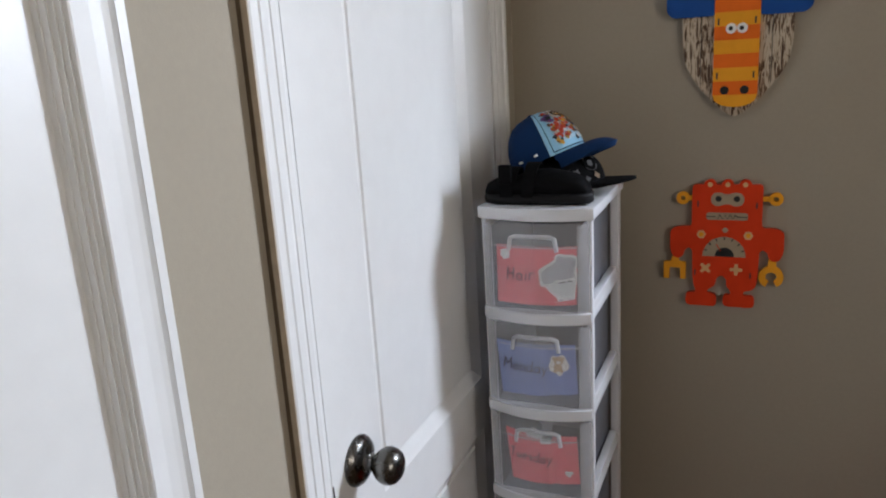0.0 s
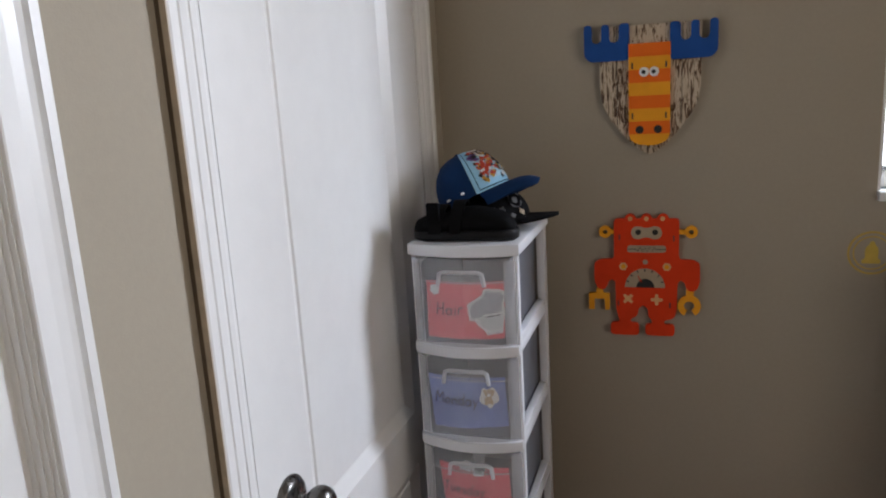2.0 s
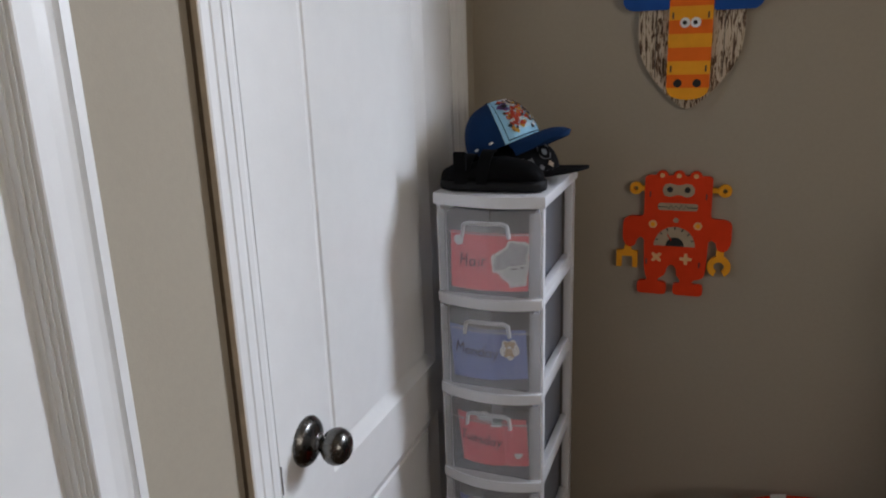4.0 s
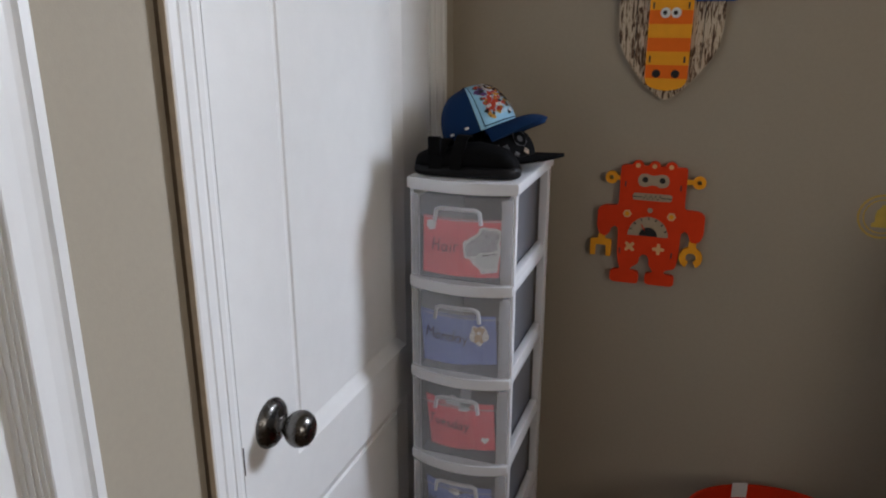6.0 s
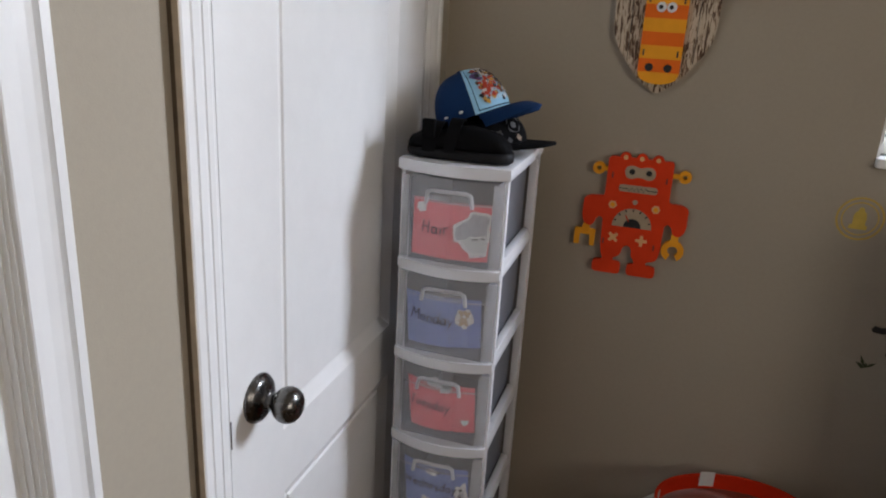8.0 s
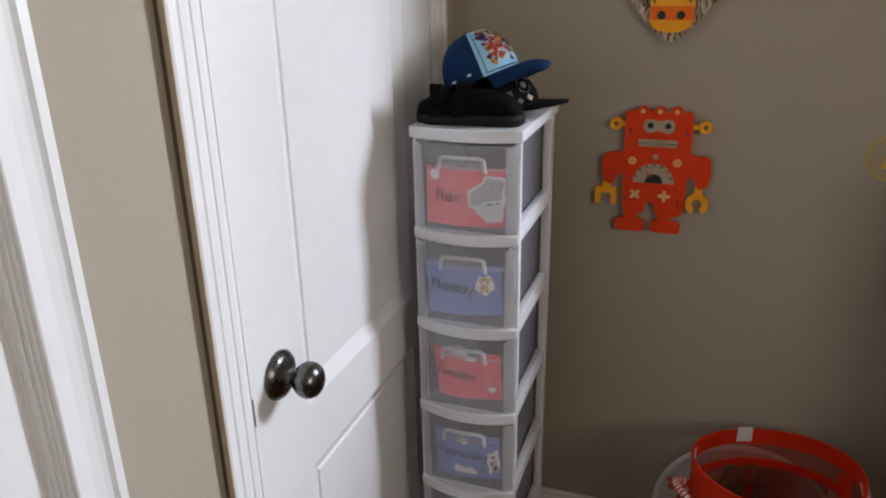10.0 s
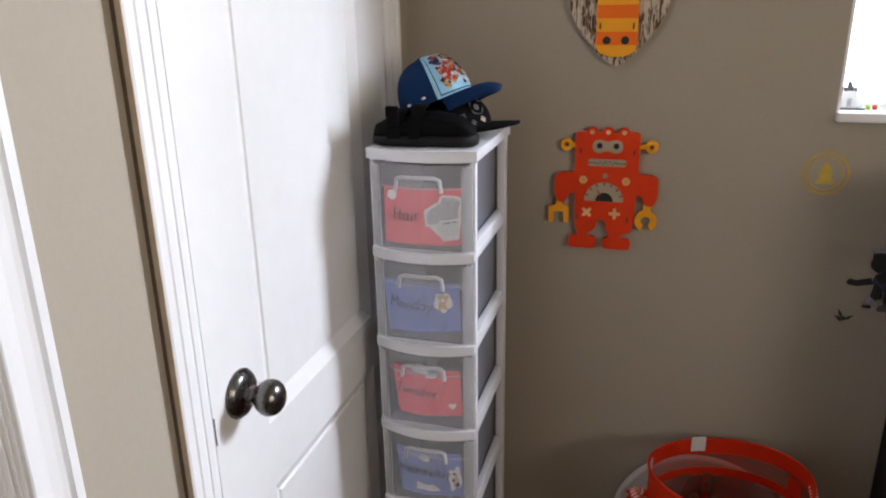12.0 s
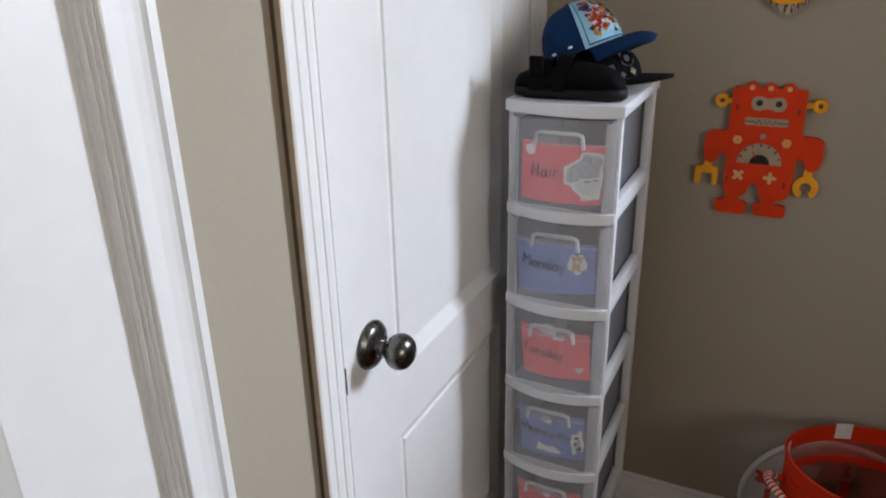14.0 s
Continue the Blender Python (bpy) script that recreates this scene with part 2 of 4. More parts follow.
def ring(cx, cz, r0, r1, a, b, seg=40, a0=0.0, a1=360.0, bm=None):
    """A flat ring in the plane across y, from y=a to y=b."""
    bm = bm or bmesh.new()
    closed = abs(a1 - a0) >= 360
    k = seg if closed else seg + 1
    rows = []
    for i in range(k):
        t = radians(a0 + (a1 - a0) * i / seg)
        c, s = math.cos(t), math.sin(t)
        rows.append([bm.verts.new((cx + r * c, y, cz + r * s)) for r, y in ((r0, a), (r1, a), (r1, b), (r0, b))])
    for i in range(k if closed else k - 1):
        p, q = rows[i], rows[(i + 1) % k]
        for j in range(4):
            bm.faces.new((p[j], p[(j + 1) % 4], q[(j + 1) % 4], q[j]))
    if not closed:
        bm.faces.new(rows[0])
        bm.faces.new(rows[-1][::-1])
    return bm


def tube(path, r, seg=10, bm=None, closed=False):
    bm = bm or bmesh.new()
    path = [Vector(p) for p in path]
    k, rows, up = len(path), [], None
    for i, p in enumerate(path):
        a = path[i - 1] if closed or i else p
        b = path[(i + 1) % k] if closed or i < k - 1 else p
        t = (b - a).normalized()
        if up is None:
            up = t.orthogonal().normalized()
        up = (up - t * up.dot(t)).normalized()
        side = t.cross(up)
        rows.append([bm.verts.new(p + r * (math.cos(6.28319 * j / seg) * up + math.sin(6.28319 * j / seg) * side)) for j in range(seg)])
    for i in range(k if closed else k - 1):
        for j in range(seg):
            bm.faces.new((rows[i][j], rows[i][(j + 1) % seg], rows[(i + 1) % k][(j + 1) % seg], rows[(i + 1) % k][j]))
    if not closed:
        bm.faces.new(rows[0][::-1])
        bm.faces.new(rows[-1])
    return bm


def lathe(profile, seg=40, bm=None):
    """A profile of (distance along x, radius) turned about the x axis."""
    bm = bm or bmesh.new()
    rows = []
    for x, r in profile:
        rows.append([bm.verts.new((x, max(r, 1e-5) * math.cos(6.28319 * j / seg), max(r, 1e-5) * math.sin(6.28319 * j / seg))) for j in range(seg)])
    for a, b in zip(rows, rows[1:]):
        for j in range(seg):
            bm.faces.new((a[j], a[(j + 1) % seg], b[(j + 1) % seg], b[j]))
    bmesh.ops.remove_doubles(bm, verts=bm.verts, dist=1e-5)
    return bm


def sheet(grid, thick=0.0):
    """A surface through rows of points, given a thickness along its normals."""
    bm = bmesh.new()
    vs = [[bm.verts.new(p) for p in row] for row in grid]
    for a, b in zip(vs, vs[1:]):
        for i in range(len(a) - 1):
            bm.faces.new((a[i], a[i + 1], b[i + 1], b[i]))
    bmesh.ops.recalc_face_normals(bm, faces=bm.faces)
    if thick:
        bmesh.ops.solidify(bm, geom=bm.faces[:], thickness=thick)
    return bm


def lettering(words, size, mat, m, parent, name="writing", shear=0.0, label="", space=1.0, weight=0.0):
    """Words in the built-in font as a thin mesh, at the pose m."""
    cu = bpy.data.curves.new(name, "FONT")
    cu.body, cu.size, cu.shear, cu.extrude, cu.space_character = words, size, shear, 0.0002, space
    cu.align_x, cu.align_y = "CENTER", "CENTER"
    cu.offset = weight
    tmp = new(name, cu)
    bpy.context.view_layer.update()
    me = bpy.data.meshes.new_from_object(tmp.evaluated_get(bpy.context.evaluated_depsgraph_get()))
    bpy.data.objects.remove(tmp)
    bpy.data.curves.remove(cu)
    me.materials.clear()
    me.materials.append(mat)
    ob = new(name, me)
    ob.parent = parent
    ob.matrix_basis = m
    if label:
        tagged(ob, label=label)
    return ob


# ---------------------------------------------------------------- the room
ROOM_X1, ROOM_Y0, CEIL_Z = 2.5, -3.1, 2.44
WX = -0.006                                   # face of the wall that holds the doors
D1_Y0, D1_Y1, DOOR_TOP = -0.882, -0.170, 2.03  # closed door beside the corner
D2_Y0, D2_Y1 = -1.934, -1.185                   # second, recessed door

single("floor", box(-0.6, ROOM_X1 + 0.12, ROOM_Y0 - 0.12, 0.2, -0.05, 0.0), FLOOR, kind="structure", label="brown carpet floor")
single("ceiling", box(-0.6, ROOM_X1 + 0.12, ROOM_Y0 - 0.12, 0.2, CEIL_Z, CEIL_Z + 0.08), CEIL, kind="structure", label="plain cream ceiling")

# far wall with its window opening
bm = box(WX - 0.12, WIN_X0, 0, 0.16, 0, CEIL_Z)
box(WIN_X0, WIN_X1, 0, 0.16, 0, WIN_Z0 - 0.019, bm=bm)
box(WIN_X0, WIN_X1, 0, 0.16, WIN_Z1, CEIL_Z, bm=bm)
box(WIN_X1, ROOM_X1 + 0.12, 0, 0.16, 0, CEIL_Z, bm=bm)
single("wall_north", bm, WALL, kind="structure", label="taupe painted wall with a window opening")

# wall with the two doors
bm = box(WX - 0.12, WX, -0.158, 0, 0, CEIL_Z)
box(WX - 0.12, WX, D1_Y0 - 0.016, -0.158, DOOR_TOP + 0.016, CEIL_Z, bm=bm)
box(WX - 0.12, WX, D2_Y1 + 0.014, D1_Y0 - 0.016, 0, CEIL_Z, bm=bm)
box(WX - 0.12, WX, D2_Y0 - 0.014, D2_Y1 + 0.014, DOOR_TOP + 0.016, CEIL_Z, bm=bm)
box(WX - 0.12, WX, ROOM_Y0, D2_Y0 - 0.014, 0, CEIL_Z, bm=bm)
single("wall_west", bm, WALL, kind="structure", label="taupe painted wall between two white doors")
single("wall_south", box(WX - 0.12, ROOM_X1 + 0.12, ROOM_Y0 - 0.12, ROOM_Y0, 0, CEIL_Z), ROOM, kind="structure", label="plain unseen wall, brown to warm the bounced light")
bm = box(ROOM_X1, ROOM_X1 + 0.12, ROOM_Y0, E_Y0, 0, CEIL_Z)
box(ROOM_X1, ROOM_X1 + 0.12, E_Y1, 0, 0, CEIL_Z, bm=bm)
box(ROOM_X1, ROOM_X1 + 0.12, E_Y0, E_Y1, 0, E_Z0, bm=bm)
box(ROOM_X1, ROOM_X1 + 0.12, E_Y0, E_Y1, E_Z1, CEIL_Z, bm=bm)
single("wall_east", bm, ROOM, kind="structure", label="unseen wall with an assumed window, brown to warm the bounced light")
# frame of the assumed window, added around the fill lamp
bm = box(ROOM_X1 + 0.02, ROOM_X1 + 0.06, E_Y0, E_Y0 + 0.03, E_Z0, E_Z1)
box(ROOM_X1 + 0.02, ROOM_X1 + 0.06, E_Y1 - 0.03, E_Y1, E_Z0, E_Z1, bm=bm)
box(ROOM_X1 + 0.02, ROOM_X1 + 0.06, E_Y0 + 0.03, E_Y1 - 0.03, E_Z0, E_Z0 + 0.03, bm=bm)
box(ROOM_X1 + 0.02, ROOM_X1 + 0.06, E_Y0 + 0.03, E_Y1 - 0.03, E_Z1 - 0.03, E_Z1, bm=bm)
single("assumed_window", bm, WHITE, kind="structure", label="white frame of the assumed window, out of view in the side wall")
single("closet_back", box(-0.6, -0.5, ROOM_Y0, 0.16, 0, CEIL_Z), WALL, kind="structure", label="plain wall behind the doors")

# baseboards
BB = [(0.0, 0.0), (-0.014, 0.0), (-0.014, 0.098), (-0.011, 0.104), (-0.012, 0.112), (-0.009, 0.128), (-0.006, 0.136), (-0.007, 0.146), (-0.004, 0.152), (0.0, 0.152)]
bm = prism([(y, z) for y, z in BB], "x", WX, ROOM_X1)
single("baseboard_north", bm, WHITE, kind="structure", label="white moulded baseboard along the taupe wall")
bm = prism([(WX - y, z) for y, z in BB], "y", -1.119, -0.951)
single("baseboard_west", bm, WHITE, kind="structure", label="white moulded baseboard between door casings")

# door casings: outline across, u from the outer edge towards the opening
CASING = [(0.0, 0.0), (0.0, 0.0065), (-0.0025, 0.0075), (-0.0025, 0.0150), (0.0, 0.0165), (0.013, 0.0165), (0.0155, 0.0130), (0.018, 0.0110),
          (0.0205, 0.0142), (0.034, 0.0130), (0.041, 0.0105), (0.0435, 0.0062), (0.046, 0.0096), (0.056, 0.0095), (0.0595, 0.0075), (0.0615, 0.0065), (0.066, 0.0060), (0.066, 0.0)]
WIDE_CASING = [(0.0, 0.0), (0.0, 0.0150), (0.002, 0.0165), (0.0120, 0.0165), (0.0138, 0.0104), (0.0156, 0.0102), (0.0180, 0.0152), (0.0240, 0.0136), (0.036, 0.0128), (0.048, 0.0142), (0.0560, 0.0150), (0.0575, 0.0140),
               (0.0580, 0.0088), (0.0610, 0.0106), (0.0618, 0.0052), (0.0645, 0.0068), (0.0652, 0.0010), (0.0682, 0.0026), (0.0690, -0.0042), (0.0708, -0.0036), (0.0717, -0.0095), (0.0717, -0.020), (0.0460, -0.020)]


def casing(y_outer, toward, z1, name, label, shape=None):
    bm = prism([(WX + x, y_outer + toward * u) for u, x in shape or CASING], "z", 0, z1)
    return single(name, bm, WHITE, kind="structure", label=label)


def head_casing(y0, y1, name, label):
    bm = prism([(WX + x, DOOR_TOP + 0.074 - u) for u, x in CASING[::-1]], "y", y0, y1)
    return single(name, bm, WHITE, kind="structure", label=label)


casing(-0.950, 1, DOOR_TOP + 0.006, "trim_1", "white moulded door casing with a shadowed edge")
casing(-0.090, -1, DOOR_TOP + 0.006, "trim_2", "white moulded door casing beside the corner")
head_casing(-0.950, -0.090, "trim_3", "white moulded casing over the door")
casing(-1.120, -1, DOOR_TOP + 0.006, "trim_4", "white moulded casing of the recessed door", WIDE_CASING)
casing(-2.000, 1, DOOR_TOP + 0.006, "trim_5", "white moulded casing of the recessed door")
head_casing(-2.000, -1.120, "trim_6", "white moulded casing over the recessed door")

# shade of the gap beside the casing, put in as a brown strip
EDGE = material("shadow_gap_brown", (0.12, 0.088, 0.058), 0.8, vary=0.15, scale=60)
TAN = material("tan_edge", (0.46, 0.38, 0.28), 0.7, vary=0.12, scale=60)
single("trim_9", box(WX + 0.0003, WX + 0.0066, -0.9530, -0.9503, 0.153, DOOR_TOP), EDGE, kind="structure", label="strip coloured dark as the shadow gap along the door casing")
single("trim_10", box(WX + 0.0074, WX + 0.0152, -0.9546, -0.9528, 0.0, DOOR_TOP), TAN, kind="structure", label="tan outer edge of the door casing")


def jamb(y0, y1, name, front):
    bm = box(WX - 0.12, WX - front, y0 - 0.014, y0 - 0.002, 0, DOOR_TOP + 0.002)
    box(WX - 0.12, WX - front, y1 + 0.002, y1 + 0.014, 0, DOOR_TOP + 0.002, bm=bm)
    box(WX - 0.12, WX - front, y0 - 0.014, y1 + 0.014, DOOR_TOP + 0.003, DOOR_TOP + 0.015, bm=bm)
    return single(name, bm, WHITE, kind="structure", label="white painted door jamb")


jamb(D1_Y0, D1_Y1, "trim_7", 0.001)
jamb(D2_Y0, D2_Y1, "trim_8", 0.022)


def panel_face(bm, x, y0, y1, z0, z1, panels):
    """A door's face in the plane x, with sunk and moulded panels: slope, groove, low rise, flat field."""
    ys = sorted({y0, y1, *[v for p in panels for v in p[:2]]})
    zs = sorted({z0, z1, *[v for p in panels for v in p[2:]]})
    for ya, yb in zip(ys, ys[1:]):
        for za, zb in zip(zs, zs[1:]):
            if not any(p[0] <= ya and yb <= p[1] and p[2] <= za and zb <= p[3] for p in panels):
                bm.faces.new([bm.verts.new((x, *q)) for q in ((ya, za), (yb, za), (yb, zb), (ya, zb))])
    for a, b, c, d in panels:
        loops = []
        for inset, depth in ((0, 0), (0.002, 0.0012), (0.024, 0.0120), (0.0275, 0.0130), (0.0295, 0.0130), (0.0315, 0.0100), (0.034, 0.0095)):
            loops.append([bm.verts.new((x - depth, *q)) for q in ((a + inset, c + inset), (b - inset, c + inset), (b - inset, d - inset), (a + inset, d - inset))])
        for p, q in zip(loops, loops[1:]):
            for i in range(4):
                bm.faces.new((p[i], p[(i + 1) % 4], q[(i + 1) % 4], q[i]))
        bm.faces.new(loops[-1])


def door(name, x, y0, y1, label):
    d = root(name, (x, y0, 0), kind="structure", label=label)
    st = 0.139
    bm = bmesh.new()
    w = y1 - y0
    panel_face(bm, 0, 0, w, 0.012, DOOR_TOP, [(st, w - st, 0.235, 0.698), (st, w - st, 0.812, 1.885)])
    bmesh.ops.remove_doubles(bm, verts=bm.verts, dist=1e-5)
    back = box(-0.036, -0.0135, 0, w, 0.012, DOOR_TOP)
    me = bpy.data.meshes.new("tmp")
    back.to_mesh(me)
    back.free()
    bm.from_mesh(me)
    for ya in (0, w):                            # edges of the slab
        bm.faces.new([bm.verts.new(q) for q in ((0, ya, 0.012), (0, ya, DOOR_TOP), (-0.0135, ya, DOOR_TOP), (-0.0135, ya, 0.012))])
    part("slab", bm, WHITE, d)
    return d


door_1 = door("door_1", 0.0, D1_Y0, D1_Y1, "closed white two-panel door with round knob")
door_2 = door("door_2", WX - 0.0095, D2_Y0, D2_Y1, "closed white panel door set back in its jamb")

# knob: rosette, neck, ball
KY, KZ = -0.813, 0.907
kn = part("door_knob", lathe([(0.0, 0.0), (0.0, 0.0365), (0.003, 0.0372), (0.0055, 0.036), (0.0065, 0.0345), (0.009, 0.0335), (0.0125, 0.028), (0.0145, 0.020), (0.0155, 0.0145),
                              (0.018, 0.0128), (0.0195, 0.0142), (0.0215, 0.0142), (0.023, 0.0125), (0.027, 0.0120), (0.030, 0.0135), (0.0325, 0.0175), (0.037, 0.0222), (0.043, 0.0255),
                              (0.050, 0.0268), (0.057, 0.0255), (0.063, 0.0220), (0.0675, 0.0160), (0.0695, 0.0085), (0.070, 0.0)], 48), NICKEL, door_1, "round aged-nickel knob on a round rosette", smooth=40)
kn.matrix_basis = pose(0, KY - D1_Y0, KZ)
part("latch_plate", box(-0.006, 0.0012, 0.0005, 0.0022, 0.862, 0.905, 0.0004), DARK, door_1, "dark latch edge")


# window
win = root("window_1", (WIN_X0, 0, WIN_Z0), kind="structure", label="bright daylit window with a white sill")
W_, H_ = WIN_X1 - WIN_X0, WIN_Z1 - WIN_Z0
part("window_sill", box(0.0, W_ + 0.012, -0.018, 0.10, -0.019, 0.0, 0.003), WHITE, win)
bm = box(0.0, 0.006, 0.001, 0.10, 0, H_)
box(W_ - 0.006, W_, 0.001, 0.10, 0, H_, bm=bm)
box(0.006, W_ - 0.006, 0.001, 0.10, H_ - 0.006, H_, bm=bm)
part("reveal", bm, WHITE, win)
bm = box(0.006, 0.022, 0.085, 0.115, 0.0, H_, 0.002)
box(W_ - 0.036, W_ - 0.006, 0.085, 0.115, 0.0, H_, 0.002, bm=bm)
box(0.022, W_ - 0.036, 0.085, 0.115, 0.0, 0.018, 0.002, bm=bm)
box(0.022, W_ - 0.036, 0.085, 0.115, H_ - 0.04, H_, 0.002, bm=bm)
for k in (1, 2):
    box(W_ * k / 3 - 0.015, W_ * k / 3 + 0.015, 0.085, 0.115, 0.018, H_ - 0.04, 0.002, bm=bm)
part("window_frame", bm, WHITE, win)
for a, b in ((0.022, W_ / 3 - 0.015), (W_ / 3 + 0.015, W_ * 2 / 3 - 0.015), (W_ * 2 / 3 + 0.015, W_ - 0.036)):
    p = part("pane", box(a, b, 0.099, 0.103, 0.018, H_ - 0.04), GLASS, win)
    p.visible_shadow = False


glow = bpy.data.materials.new("overcast_sky")
glow.use_nodes = True
gn = glow.node_tree.nodes
em = gn.new("ShaderNodeEmission")
em.inputs["Color"].default_value = (0.93, 0.97, 1.0, 1)
em.inputs["Strength"].default_value = 4.0
glow.node_tree.links.new(em.outputs[0], gn["Material Output"].inputs["Surface"])
single("backdrop", box(-6, 10, 7.0, 7.05, -2, 9), glow, kind="structure", label="plain white overcast sky outside the window")

# ---------------------------------------------------------------- drawer tower
CX0, CX1, CYF, CYB = 0.045, 0.247, -0.394, -0.110
PITCH, TOP = 0.187, 1.188
BOW = 0.026


def bow_y(x, amount=BOW):
    u = (x - (CX0 + CX1) / 2) / ((CX1 - CX0) / 2)
    return CYF - amount * max(0.0, 1 - u * u)


def bowed_slab(x0, x1, yb, z0, z1, amount, k=14):
    """A shelf with a front that swells outwards."""
    pts = [(x0 + (x1 - x0) * i / k, bow_y(x0 + (x1 - x0) * i / k, amount)) for i in range(k + 1)] + [(x1, yb), (x0, yb)]
    bm = prism(pts, "z", z0, z1)
    bmesh.ops.bevel(bm, geom=[e for e in bm.edges if abs(e.verts[0].co.z - e.verts[1].co.z) < 1e-6], offset=0.0025, segments=2, affect="EDGES", profile=0.5)
    return bm


tower = root("drawer_tower", ((CX0 + CX1) / 2, (CYF + CYB) / 2, 0), label="narrow white plastic tower of six clear drawers with paper labels", category="drawer tower")
inv = Matrix.Translation(-Vector(tower.location))


def tower_part(name, bm, mat, label="", smooth=None, parent=None):
    bmesh.ops.transform(bm, matrix=inv, verts=bm.verts)
    return part(name, bm, mat, parent or tower, label, smooth)


tower_part("top", bowed_slab(CX0 - 0.003, CX1 + 0.004, CYB + 0.012, TOP - 0.021, TOP, BOW * 0.75), PLASTIC, smooth=40)
for x, y in ((CX0, CYF), (CX1 - 0.017, CYF), (CX0, CYB - 0.022), (CX1 - 0.017, CYB - 0.022)):
    dy = 0.022 if y == CYF else 0.030
    w = 0.009 if y == CYF else 0.017
    x = x if x == CX0 else CX1 - w
    tower_part("post", box(x, x + w, y + (0.007 if y == CYF else 0.0), y + dy, 0.012, TOP - 0.020, 0.003), PLASTIC, smooth=40)
for i in range(1, 7):
    z = TOP - 0.021 - PITCH * i
    tower_part("shelf", bowed_slab(CX0 + 0.0015, CX1 - 0.0015, CYB - 0.002, z - 0.001, z + 0.019, BOW), PLASTIC, smooth=40)
    for x in (CX0 + 0.002, CX1 - 0.018):         # side rails
        tower_part("rail", box(x, x + 0.016, CYF + 0.02, CYB - 0.028, z + 0.004, z + 0.033, 0.003), PLASTIC, smooth=40)
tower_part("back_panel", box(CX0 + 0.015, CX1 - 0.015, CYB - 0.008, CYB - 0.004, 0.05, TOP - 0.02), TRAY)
for x in (CX0 + 0.01, CX1 - 0.03):
    for y in (CYF + 0.01, CYB - 0.04):
        tower_part("foot", box(x, x + 0.02, y, y + 0.02, 0.0, 0.014, 0.003), PLASTIC)


def drawer(i):
    zb = TOP - 0.021 - PITCH * (i + 1) + 0.0195
    zt = TOP - 0.021 - PITCH * i - 0.003
    x0, x1 = CX0 + 0.008, CX1 - 0.010
    k = 16
    xs = [CX0 + 0.003 + (CX1 - CX0 - 0.006) * j / k for j in range(k + 1)]   # the front covers the posts
    dr = root("drawer", (0, 0, 0), label="clear frosted drawer with a moulded handle")
    dr.parent = tower
    dr.location = (0, 0, 0)
    tower_part("front", sheet([[Vector((x, bow_y(x) + 0.0015 + 0.002 * (1 - (z - zb) / (zt - zb)), z)) for x in xs] for z in (zb, (zb + zt) / 2, zt - 0.004, zt)], 0.0016), CLEAR, parent=dr, smooth=40)
    for xa, xb in ((CX0 + 0.004, CX0 + 0.020), (CX1 - 0.024, CX1 - 0.004)):     # thicker moulded returns at both ends
        tower_part("front_return", sheet([[Vector((xa + (xb - xa) * j / 4, bow_y(xa + (xb - xa) * j / 4) + 0.0065, z)) for j in range(5)] for z in (zb + 0.002, (zb + zt) / 2, zt - 0.006)], 0.0012), RETURN, parent=dr, smooth=40)
    rim = zt - 0.046                              # edge of the inner bin, with the handle standing above it
    bm = box(x0 + 0.012, x0 + 0.0135, CYF + 0.004, CYB - 0.02, zb, zt - 0.012)
    box(x1 - 0.0135, x1 - 0.012, CYF + 0.004, CYB - 0.02, zb, zt - 0.012, bm=bm)
    box(x0 + 0.0135, x1 - 0.0135, CYB - 0.0215, CYB - 0.02, zb, rim, bm=bm)
    box(x0 + 0.0135, x1 - 0.0135, CYF, CYB - 0.0215, zb, zb + 0.0015, bm=bm)
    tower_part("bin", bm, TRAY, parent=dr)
    tower_part("bin_lip", tube([(x, bow_y(x) + 0.0075, rim + 0.0015 * math.sin(9 * x)) for x in xs[1:-1]], 0.0012, 6), HANDLE, parent=dr, smooth=60)
    hx0, hx1 = 0.105, 0.191
    pts = [(hx0, rim - 0.003), (hx0 + 0.003, rim + 0.019), (hx0 + 0.012, rim + 0.0235), (hx1 - 0.012, rim + 0.0235), (hx1 - 0.003, rim + 0.019), (hx1, rim - 0.003)]
    path = []
    for (a, c), (b, d) in zip(pts, pts[1:]):
        for j in range(5):
            x = a + (b - a) * j / 5
            path.append((x, bow_y(x) - 0.001, c + (d - c) * j / 5))
    tower_part("handle", tube(path + [(hx1, bow_y(hx1) - 0.001, rim - 0.003)], 0.0038, 8), HANDLE, parent=dr, smooth=60, label="pale moulded handle")
    tower_part("handle_web", sheet([[Vector((x, bow_y(x) + 0.0005, z)) for x in [hx0 + 0.003 + (hx1 - hx0 - 0.006) * j / 8 for j in range(9)]] for z in (rim + 0.004, rim + 0.0225)], 0.001), CLEAR, parent=dr)
    return dr, rim


def on_front(x, z, back=0.008):
    return Vector((x, bow_y(x) + back, z)) - Vector(tower.location)


def card(i, corners, mat, crease):
    """A sheet of coloured paper behind the drawer's front; corners: top left, top right, bottom right, bottom left."""
    (ax, az), (bx, bz), (cx, cz), (dx, dz) = corners
    c = root("paper_label")
    c.parent = tower
    grid = []
    for s in range(5):
        v = s / 4
        row = []
        for r in range(13):
            u = r / 12
            x = (ax + (bx - ax) * u) * (1 - v) + (dx + (cx - dx) * u) * v
            z = (az + (bz - az) * u) * (1 - v) + (dz + (cz - dz) * u) * v
            row.append(on_front(x, z, 0.0085 + (0.003 if abs(u - crease) < 0.06 else 0.0) + 0.001 * math.sin(7 * u + i)))
        grid.append(row)
    part("paper", sheet(grid, 0.0004), mat, c)
    return c


